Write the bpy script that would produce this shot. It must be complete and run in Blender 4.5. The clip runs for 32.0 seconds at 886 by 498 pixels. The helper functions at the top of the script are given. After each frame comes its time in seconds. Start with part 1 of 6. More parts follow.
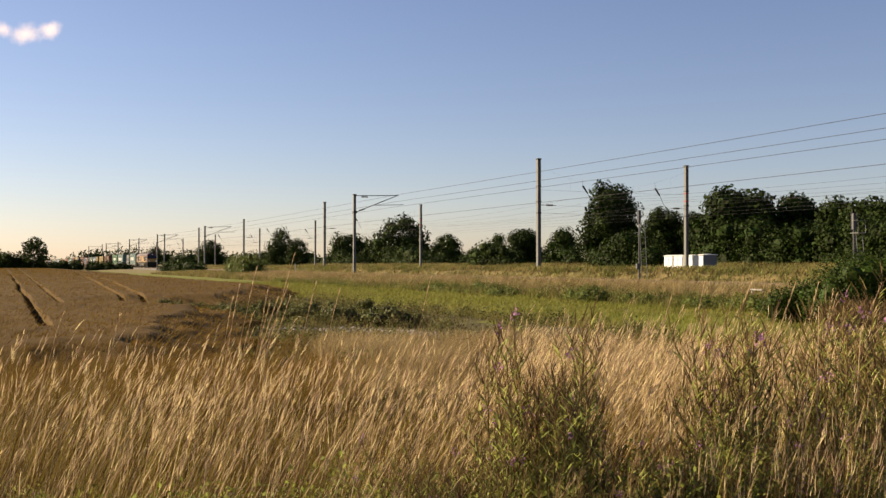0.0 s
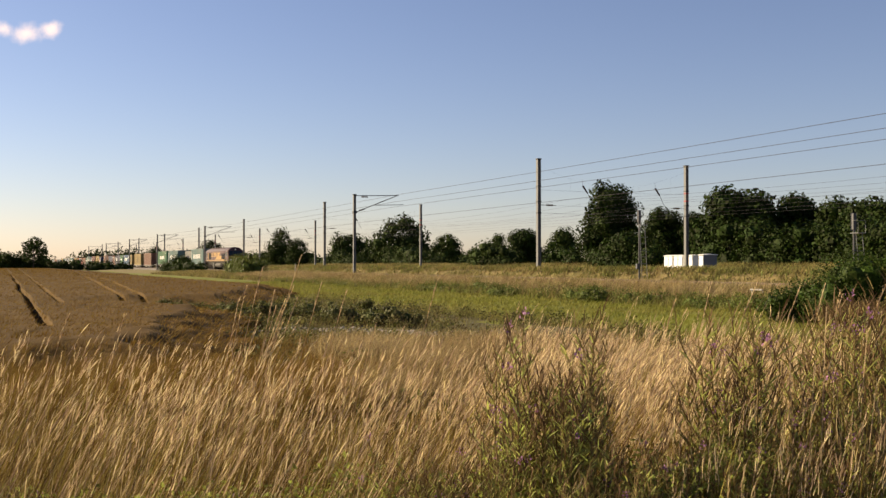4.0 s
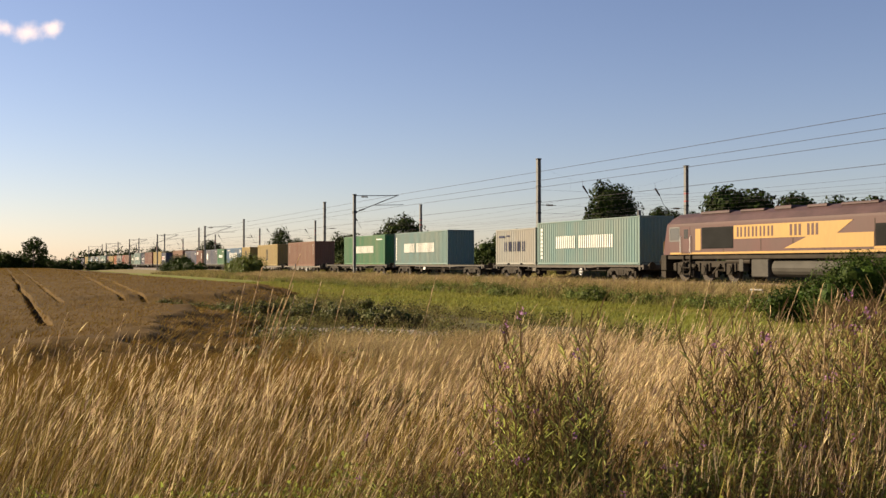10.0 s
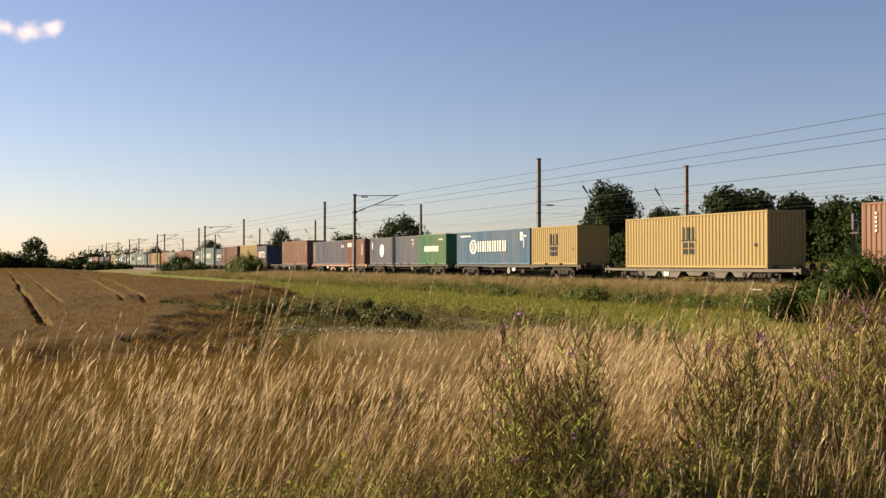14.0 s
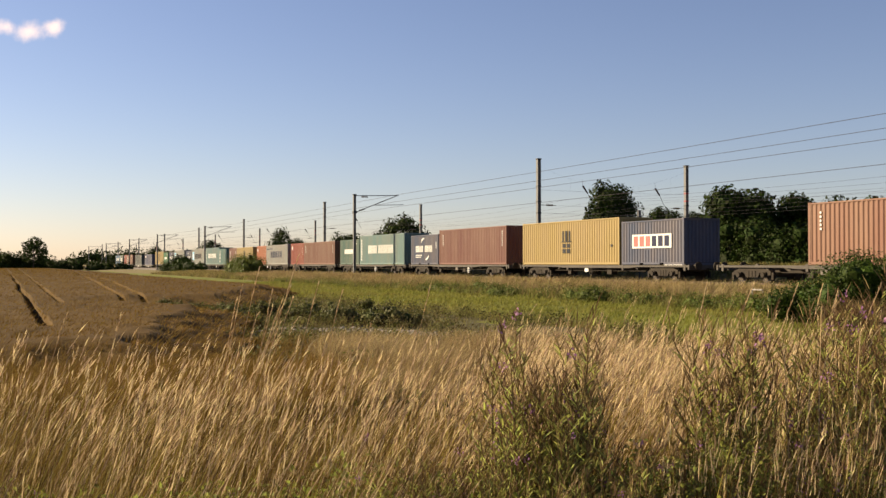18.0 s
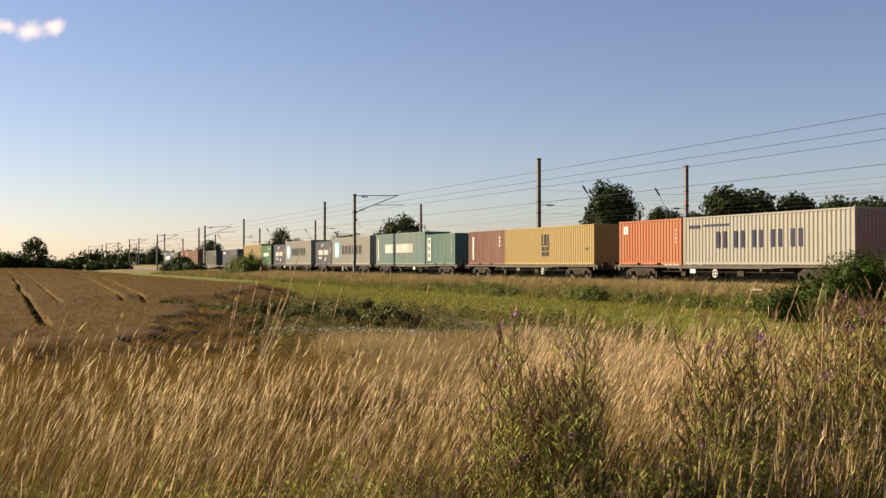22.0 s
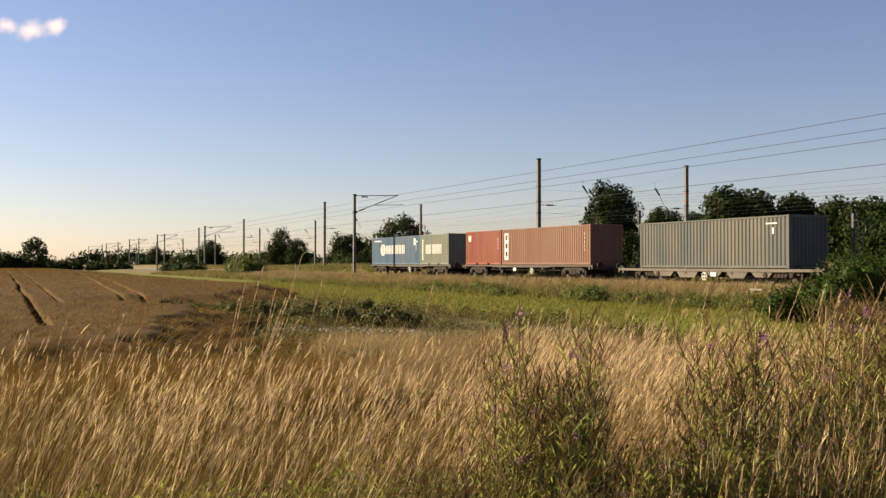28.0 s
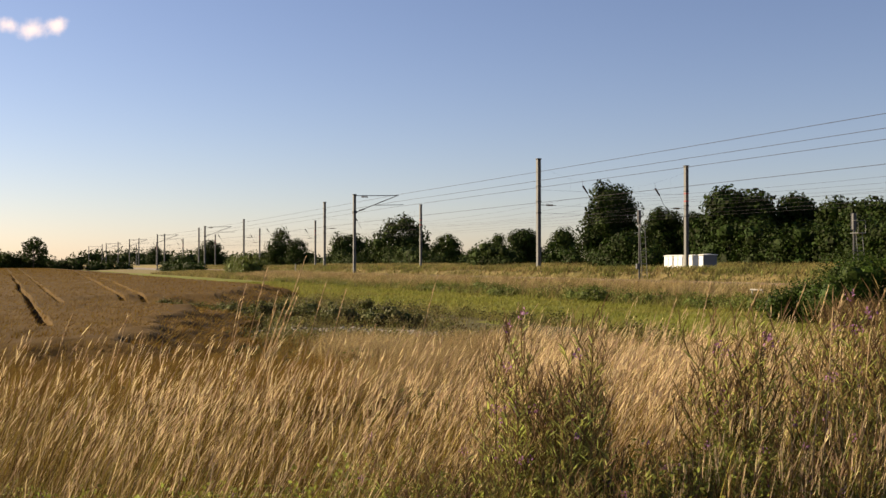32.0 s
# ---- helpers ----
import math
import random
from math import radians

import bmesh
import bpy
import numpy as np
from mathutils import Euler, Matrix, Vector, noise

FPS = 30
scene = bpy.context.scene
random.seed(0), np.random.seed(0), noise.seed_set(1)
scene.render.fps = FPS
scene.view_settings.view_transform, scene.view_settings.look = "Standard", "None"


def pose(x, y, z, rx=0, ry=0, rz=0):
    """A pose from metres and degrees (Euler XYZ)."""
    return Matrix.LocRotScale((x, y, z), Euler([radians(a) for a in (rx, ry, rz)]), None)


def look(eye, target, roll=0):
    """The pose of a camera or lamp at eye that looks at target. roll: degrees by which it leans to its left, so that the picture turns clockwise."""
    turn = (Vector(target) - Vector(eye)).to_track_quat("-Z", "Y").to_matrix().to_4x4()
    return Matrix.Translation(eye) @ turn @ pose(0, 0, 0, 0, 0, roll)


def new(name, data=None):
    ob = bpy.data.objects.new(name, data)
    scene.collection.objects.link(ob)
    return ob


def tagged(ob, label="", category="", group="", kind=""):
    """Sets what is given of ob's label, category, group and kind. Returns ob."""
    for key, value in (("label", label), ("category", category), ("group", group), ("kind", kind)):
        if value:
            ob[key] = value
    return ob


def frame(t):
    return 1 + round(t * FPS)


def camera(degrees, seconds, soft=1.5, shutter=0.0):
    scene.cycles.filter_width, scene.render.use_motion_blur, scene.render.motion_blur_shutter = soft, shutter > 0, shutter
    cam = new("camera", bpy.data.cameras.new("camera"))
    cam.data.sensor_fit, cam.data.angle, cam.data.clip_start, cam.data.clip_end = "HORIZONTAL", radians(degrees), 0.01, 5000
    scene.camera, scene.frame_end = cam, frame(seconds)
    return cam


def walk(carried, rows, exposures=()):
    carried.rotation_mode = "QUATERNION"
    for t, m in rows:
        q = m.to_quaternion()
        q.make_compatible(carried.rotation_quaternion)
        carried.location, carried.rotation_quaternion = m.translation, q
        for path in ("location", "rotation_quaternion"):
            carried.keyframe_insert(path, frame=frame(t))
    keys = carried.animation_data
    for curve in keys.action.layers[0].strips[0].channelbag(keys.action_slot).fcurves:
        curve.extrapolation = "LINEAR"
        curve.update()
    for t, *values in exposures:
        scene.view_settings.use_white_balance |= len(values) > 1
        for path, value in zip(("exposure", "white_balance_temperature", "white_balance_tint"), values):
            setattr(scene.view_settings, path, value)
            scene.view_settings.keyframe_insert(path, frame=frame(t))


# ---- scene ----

EYE = 1.65
cam = camera(46.6, 32.0, soft=1.45)
walk(cam, [(0.0, pose(0, 0, EYE, 90.834, 0, 0)), (32.0, pose(0, 0, EYE, 90.834, 0, 0))], exposures=[(0.0, 1.27, 7130, 29.5), (32.0, 1.27, 7130, 29.5)])

# ---- the plan: p is the distance from the camera square to the railway, s the distance along it ----
NX, NY = 0.9138, 0.4062
HEADING = math.degrees(math.atan2(-NX, NY))
RAIL = 0.68
P_TRACK = 36.1
SPEED = 23.5
MAIN_TRACKS = (45.6, 49.0, 52.6, 56.0)
P_NEAR, P_LOOP = 42.5, 32.0
MAIN_S = (-46.0, 15.0, 75.8, 137.4, 191.4, 235.9, 285.0, 336.0, 392.0, 448.0)
MAIN_FAR = (58.0, 58.0, 57.7, 57.0, 56.4, 56.5, 56.2, 56.2, 56.2, 56.2)
MAIN_TOP = (10.45, 10.45, 10.45, 10.2, 9.95, 9.8, 9.7, 9.7, 9.7, 9.7)
LOOP_S = (-54.0, 19.5, 92.7, 173.7, 227.0, 274.0, 330.0, 388.0)


def tr(p, s, z=0.0):
    """The place at p, s and height z."""
    return Vector((p * NX - s * NY, p * NY + s * NX, z))


def bend(s):
    """How far the line has moved outwards at s: straight near the camera, a slight double bend beyond."""
    x = min(1.0, max(0.0, (s - 105.0) / 85.0))
    return 1.7 * x * x * (3 - 2 * x)


def bend_turn(s):
    """The line's turn at s, in degrees."""
    return math.degrees(math.atan((bend(s + 1) - bend(s - 1)) / 2))


def tl(p, s, z=0.0):
    """The place at p from the camera's side of the line as it bends, s along it, height z."""
    return tr(p + bend(s), s, z)


# ---- light ----
SUN_AZ, SUN_EL = radians(68.0), radians(23.0)     # from the left and ahead of the camera
world = bpy.data.worlds.new("evening_sky")
scene.world = world
world.use_nodes = True
wn = world.node_tree
sky = wn.nodes.new("ShaderNodeTexSky")
sky.sky_type, sky.sun_disc = "NISHITA", False
sky.sun_elevation, sky.sun_rotation = SUN_EL, -SUN_AZ
sky.air_density, sky.dust_density, sky.ozone_density = 1.0, 0.3, 3.6
wn.links.new(sky.outputs["Color"], wn.nodes["Background"].inputs["Color"])
wn.nodes["Background"].inputs["Strength"].default_value = 0.050
sun_data = bpy.data.lights.new("sun", "SUN")
sun_data.energy, sun_data.angle, sun_data.color = 5.0, radians(0.6), (1.0, 0.95, 0.62)
sun = new("sun", sun_data)
sun_dir = Vector((-math.sin(SUN_AZ) * math.cos(SUN_EL), math.cos(SUN_AZ) * math.cos(SUN_EL), math.sin(SUN_EL)))
sun.matrix_world = look(sun_dir * 200, (0, 0, 0))


# ---- materials ----
def mat(name, colour, rough=0.7, vary=0.25, scale=3.0, fine=40.0, bump=0.15, metal=0.0, hue=None, random_by="", spread=0.3, translucent=0.0, stretch=(1, 1, 1), spec=0.5):
    """A surface with two scales of variation. hue: a second colour in the large patches; random_by: Object or Island."""
    m = bpy.data.materials.new(name)
    m.use_nodes = True
    t = m.node_tree
    nd, ln = t.nodes, t.links
    b = nd["Principled BSDF"]
    b.inputs["Roughness"].default_value, b.inputs["Metallic"].default_value = rough, metal
    b.inputs["Specular IOR Level"].default_value = spec
    co = nd.new("ShaderNodeTexCoord")
    mp = nd.new("ShaderNodeMapping")
    mp.inputs["Scale"].default_value = stretch
    ln.new(co.outputs["Object"], mp.inputs["Vector"])
    n1, n2 = nd.new("ShaderNodeTexNoise"), nd.new("ShaderNodeTexNoise")
    n1.inputs["Scale"].default_value, n1.inputs["Detail"].default_value = scale, 5
    n2.inputs["Scale"].default_value, n2.inputs["Detail"].default_value = fine, 4
    ln.new(mp.outputs["Vector"], n1.inputs["Vector"])
    ln.new(mp.outputs["Vector"], n2.inputs["Vector"])
    mix = nd.new("ShaderNodeMix")
    mix.data_type = "RGBA"
    other = hue or tuple(c * (1 - vary) for c in colour)
    mix.inputs["A"].default_value, mix.inputs["B"].default_value = (*colour, 1), (*other, 1)
    ramp = nd.new("ShaderNodeMapRange")
    ramp.inputs["From Min"].default_value, ramp.inputs["From Max"].default_value = 0.35, 0.65
    ln.new(n1.outputs["Fac"], ramp.inputs["Value"])
    ln.new(ramp.outputs["Result"], mix.inputs["Factor"])
    hsv = nd.new("ShaderNodeHueSaturation")
    ln.new(mix.outputs["Result"], hsv.inputs["Color"])
    val = nd.new("ShaderNodeMapRange")
    val.inputs["To Min"].default_value, val.inputs["To Max"].default_value = 1 - vary, 1 + vary
    ln.new(n2.outputs["Fac"], val.inputs["Value"])
    last = val.outputs["Result"]
    if random_by:
        rnd = nd.new("ShaderNodeObjectInfo" if random_by == "Object" else "ShaderNodeNewGeometry")
        r2 = nd.new("ShaderNodeMapRange")
        r2.inputs["To Min"].default_value, r2.inputs["To Max"].default_value = 1 - spread, 1 + spread
        ln.new(rnd.outputs["Random" if random_by == "Object" else "Random Per Island"], r2.inputs["Value"])
        mul = nd.new("ShaderNodeMath")
        mul.operation = "MULTIPLY"
        ln.new(last, mul.inputs[0])
        ln.new(r2.outputs["Result"], mul.inputs[1])
        last = mul.outputs["Value"]
        r3 = nd.new("ShaderNodeMapRange")
        r3.inputs["To Min"].default_value, r3.inputs["To Max"].default_value = 0.5 - 0.05 * spread, 0.5 + 0.05 * spread
        ln.new(rnd.outputs["Random" if random_by == "Object" else "Random Per Island"], r3.inputs["Value"])
        ln.new(r3.outputs["Result"], hsv.inputs["Hue"])
    ln.new(last, hsv.inputs["Value"])
    ln.new(hsv.outputs["Color"], b.inputs["Base Color"])
    if bump:
        bp = nd.new("ShaderNodeBump")
        bp.inputs["Strength"].default_value, bp.inputs["Distance"].default_value = bump, 0.02
        ln.new(n2.outputs["Fac"], bp.inputs["Height"])
        ln.new(bp.outputs["Normal"], b.inputs["Normal"])
    if translucent:
        tl, ms = nd.new("ShaderNodeBsdfTranslucent"), nd.new("ShaderNodeMixShader")
        ln.new(hsv.outputs["Color"], tl.inputs["Color"])
        ms.inputs["Fac"].default_value = translucent
        ln.new(b.outputs["BSDF"], ms.inputs[1])
        ln.new(tl.outputs["BSDF"], ms.inputs[2])
        ln.new(ms.outputs["Shader"], nd["Material Output"].inputs["Surface"])
    return m


def weathered(name, colour, rough=0.55):
    """Faded, rust-streaked paint: streaks run down the side."""
    return mat(name, colour, rough, 0.14, 0.7, 9.0, 0.06, spec=0.22, hue=tuple(0.75 * c + 0.04 * k for c, k in zip(colour, (1.6, 1.1, 0.7))), stretch=(1.0, 1.0, 0.22))


M_SOIL = mat("soil", (0.079, 0.064, 0.030), 0.95, 0.35, 0.6, 12, 0.6, hue=(0.061, 0.058, 0.021), spec=0.12)
M_STUBBLE = mat("dry_litter", (0.158, 0.109, 0.055), 0.95, 0.35, 1.2, 25, 0.6, hue=(0.091, 0.067, 0.030), spec=0.12)
M_GREEN = mat("mown_grass", (0.139, 0.146, 0.024), 0.9, 0.3, 0.25, 8, 0.6, hue=(0.111, 0.118, 0.023), spec=0.08)
M_ROUGH = mat("rough_grass", (0.182, 0.134, 0.058), 0.95, 0.3, 0.4, 6, 0.7, hue=(0.109, 0.094, 0.033), spec=0.12)
M_BALLAST = mat("ballast", (0.128, 0.109, 0.091), 0.95, 0.4, 0.8, 18, 1.0)
M_MEADOW = mat("far_meadow", (0.134, 0.122, 0.049), 0.95, 0.3, 0.03, 0.6, 0.2, hue=(0.073, 0.085, 0.030), spec=0.12)
# canopy: brown lower stems, darkened further for shade between ears and in tramlines
M_WHEAT_SHADED = mat("shaded_wheat_stems", (0.086, 0.048, 0.011), 0.9, 0.30, 0.25, 14, 0.9, hue=(0.066, 0.036, 0.008), spec=0.06)
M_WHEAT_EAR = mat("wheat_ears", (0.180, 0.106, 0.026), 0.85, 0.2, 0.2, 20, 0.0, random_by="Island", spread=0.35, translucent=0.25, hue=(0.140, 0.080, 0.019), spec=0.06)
M_STRAW = mat("dry_grass", (0.225, 0.138, 0.036), 0.75, 0.2, 0.7, 20, 0.0, random_by="Island", spread=0.9, translucent=0.2, hue=(0.120, 0.075, 0.019), spec=0.12)
M_SEED = mat("seed_heads", (0.54, 0.39, 0.23), 0.8, 0.2, 1.0, 30, 0.0, random_by="Island", spread=0.5, translucent=0.35, spec=0.12)
M_BLADE = mat("green_blades", (0.103, 0.122, 0.027), 0.7, 0.25, 1.0, 20, 0.0, random_by="Island", spread=0.4, translucent=0.35, hue=(0.164, 0.146, 0.043), spec=0.12)
M_LAWN = mat("lawn_blades", (0.152, 0.161, 0.028), 0.7, 0.3, 0.25, 20, 0.0, random_by="Island", spread=0.3, translucent=0.35, hue=(0.178, 0.157, 0.040), spec=0.08)
M_TUFT = mat("tussock_blades", (0.247, 0.184, 0.074), 0.8, 0.3, 0.3, 20, 0.0, random_by="Island", spread=0.45, translucent=0.3, hue=(0.117, 0.110, 0.033), spec=0.12)
M_LEAF_OAK = mat("oak_leaves", (0.021, 0.036, 0.005), 0.65, 0.3, 0.5, 6, 0.0, random_by="Island", spread=0.5, translucent=0.15, hue=(0.014, 0.022, 0.004), spec=0.06)
M_LEAF_FAR = mat("far_leaves", (0.030, 0.045, 0.008), 0.7, 0.3, 0.3, 6, 0.0, random_by="Island", spread=0.45, translucent=0.15, hue=(0.020, 0.030, 0.006), spec=0.06)
M_LEAF_BUSH = mat("hawthorn_leaves", (0.034, 0.056, 0.007), 0.6, 0.3, 0.8, 8, 0.0, random_by="Island", spread=0.5, translucent=0.22, hue=(0.019, 0.030, 0.005), spec=0.08)
M_LEAF_WEED = mat("weed_leaves", (0.310, 0.330, 0.080), 0.6, 0.3, 2.0, 30, 0.0, random_by="Island", spread=0.5, translucent=0.45, hue=(0.240, 0.215, 0.065), spec=0.15)
M_LEAF_NETTLE = mat("dark_weed_leaves", (0.084, 0.094, 0.023), 0.7, 0.3, 0.8, 12, 0.0, random_by="Island", spread=0.5, translucent=0.25, hue=(0.106, 0.082, 0.032), spec=0.12)
M_POD = mat("seed_pods", (0.140, 0.075, 0.042), 0.7, 0.3, 3.0, 30, 0.0, random_by="Island", spread=0.5, translucent=0.2, hue=(0.15, 0.105, 0.04), spec=0.12)
# white cabinet body with the shade of its side put into the colour
M_CABINET_SHADED = mat("shaded_cabinet_paint", (0.13, 0.14, 0.15), 0.6, 0.1, 1.5, 15, 0.05)
M_TANTUFT = mat("pale_tan_grass", (0.330, 0.245, 0.125), 0.8, 0.25, 0.5, 20, 0.0, random_by="Island", spread=0.4, translucent=0.3, hue=(0.240, 0.165, 0.075), spec=0.1)
M_NETTLE = mat("nettle_leaves", (0.078, 0.090, 0.022), 0.6, 0.3, 0.8, 12, 0.0, random_by="Island", spread=0.5, translucent=0.25, hue=(0.095, 0.072, 0.028), spec=0.1)
M_RUBBLE = mat("dry_clods", (0.30, 0.26, 0.22), 0.95, 0.2, 2.0, 30, 0.3, random_by="Island", spread=0.35, spec=0.12)
M_STEM = mat("weed_stems", (0.20, 0.135, 0.05), 0.7, 0.3, 3.0, 30, 0.0, random_by="Island", spread=0.3, spec=0.1)
M_FLOWER = mat("purple_petals", (0.34, 0.16, 0.30), 0.6, 0.2, 3.0, 30, 0.0, random_by="Island", spread=0.3, translucent=0.35, spec=0.1)
M_BARK = mat("bark", (0.067, 0.052, 0.036), 0.95, 0.35, 2.0, 14, 0.8, stretch=(1, 1, 0.3))
M_STEEL = mat("galvanised_steel", (0.155, 0.155, 0.152), 0.65, 0.15, 1.2, 20, 0.08, stretch=(1, 1, 0.15), spec=0.12)
M_STEEL_DARK = mat("dull_steel", (0.055, 0.055, 0.060), 0.6, 0.25, 1.5, 20, 0.1, metal=0.3)
M_WIRE = mat("copper_wire", (0.055, 0.052, 0.055), 0.7, 0.1, 1.0, 10, 0.0, spec=0.1)
M_CERAMIC = mat("brown_insulator", (0.030, 0.018, 0.015), 0.25, 0.1, 5.0, 20, 0.0)
M_CABINET = mat("white_cabinet_paint", (0.66, 0.65, 0.61), 0.5, 0.08, 1.5, 15, 0.05, stretch=(1, 1, 0.3))
# red tint for the lit edges near the far masts' tops
M_RED_EDGE = mat("reddish_edge_light", (0.274, 0.030, 0.043), 0.5, 0.15, 2.0, 20, 0.05)
M_CONCRETE = mat("concrete", (0.280, 0.261, 0.231), 0.9, 0.2, 1.5, 25, 0.3)
M_RAIL = mat("rusty_rail", (0.103, 0.061, 0.040), 0.6, 0.3, 2.0, 30, 0.2, metal=0.3)
M_UNDER = mat("oily_underframe", (0.035, 0.026, 0.018), 0.75, 0.4, 2.0, 18, 0.3, spec=0.15)
M_DECK = mat("wagon_deck", (0.062, 0.052, 0.042), 0.65, 0.35, 1.2, 14, 0.2, hue=(0.045, 0.036, 0.029), spec=0.25)
M_DECK_LOW = mat("pale_wagon_deck", (0.091, 0.074, 0.054), 0.7, 0.3, 1.0, 14, 0.2, hue=(0.061, 0.045, 0.032))
M_ORANGE_UF = mat("orange_underframe", (0.304, 0.146, 0.073), 0.7, 0.3, 1.5, 14, 0.2, hue=(0.182, 0.091, 0.055))
M_WHEEL = mat("wheel_steel", (0.046, 0.035, 0.027), 0.7, 0.3, 4.0, 30, 0.2, spec=0.2)
M_WHITE = mat("white_marking", (0.62, 0.61, 0.57), 0.6, 0.12, 2.0, 20, 0.0, spec=0.2)
M_BLACK = mat("black_marking", (0.023, 0.023, 0.027), 0.6, 0.1, 2.0, 20, 0.0, spec=0.1)
M_NAVY = mat("navy_marking", (0.021, 0.024, 0.053), 0.6, 0.1, 2.0, 20, 0.0, spec=0.1)
M_SKYBLUE = mat("pale_blue_marking", (0.122, 0.342, 0.502), 0.6, 0.1, 2.0, 20, 0.0)
M_REDMARK = mat("red_marking", (0.334, 0.061, 0.049), 0.6, 0.1, 2.0, 20, 0.0)
M_MAROON = mat("faded_maroon_paint", (0.072, 0.025, 0.023), 0.5, 0.12, 0.6, 8, 0.05, hue=(0.062, 0.027, 0.024), stretch=(1, 1, 0.3), spec=0.25)
M_GOLD = mat("faded_gold_paint", (0.340, 0.190, 0.042), 0.5, 0.1, 0.6, 8, 0.05, hue=(0.300, 0.170, 0.044), stretch=(1, 1, 0.3), spec=0.3)
M_ROOF = mat("sooty_roof", (0.075, 0.040, 0.040), 0.6, 0.3, 1.0, 10, 0.1, spec=0.3)
M_GRILLE = mat("radiator_grille", (0.011, 0.011, 0.011), 0.6, 0.3, 2.0, 40, 0.2, spec=0.05)
M_GLASS = mat("dark_cab_glass", (0.015, 0.019, 0.023), 0.08, 0.1, 2.0, 20, 0.0)
M_CABWIN = mat("cab_side_glass", (0.068, 0.072, 0.076), 0.15, 0.1, 2.0, 20, 0.0)
M_LOWLEAF = mat("low_leafy_weeds", (0.204, 0.225, 0.044), 0.6, 0.3, 2.0, 30, 0.0, random_by="Island", spread=0.5, translucent=0.45, hue=(0.170, 0.157, 0.044), spec=0.12)
M_BRAMBLE = mat("bramble_leaves", (0.104, 0.124, 0.024), 0.6, 0.3, 0.8, 8, 0.0, random_by="Island", spread=0.5, translucent=0.3, hue=(0.072, 0.088, 0.016), spec=0.12)
M_LAMP = mat("lamp_lens", (0.75, 0.75, 0.7), 0.1, 0.1, 2.0, 20, 0.0)
M_TANK = mat("fuel_tank_paint", (0.060, 0.054, 0.046), 0.7, 0.25, 1.5, 14, 0.1, spec=0.15)
PAINT = {k: weathered(k + "_container_paint", c) for k, c in dict(
    sage=(0.088, 0.165, 0.160), teal=(0.042, 0.131, 0.119), emerald=(0.014, 0.117, 0.051), darkgreen=(0.044, 0.098, 0.080), palegrey=(0.215, 0.215, 0.195),
    silver=(0.205, 0.215, 0.195), rust=(0.158, 0.069, 0.043), brown=(0.140, 0.058, 0.038), maroon=(0.122, 0.042, 0.032), scarlet=(0.201, 0.033, 0.017),
    orange=(0.292, 0.078, 0.024), yellow=(0.262, 0.184, 0.060), blue=(0.022, 0.094, 0.174), slate=(0.056, 0.070, 0.105), steelblue=(0.045, 0.058, 0.105),
    navy=(0.036, 0.048, 0.085), greygreen=(0.046, 0.061, 0.061), olive=(0.122, 0.156, 0.126)).items()}


# ---- mesh tools ----
def mesh_of(name, verts, faces, mats=()):
    me = bpy.data.meshes.new(name)
    me.from_pydata([tuple(v) for v in verts], [], [tuple(q) for q in faces])
    for m in mats:
        me.materials.append(m)
    me.update()
    return me


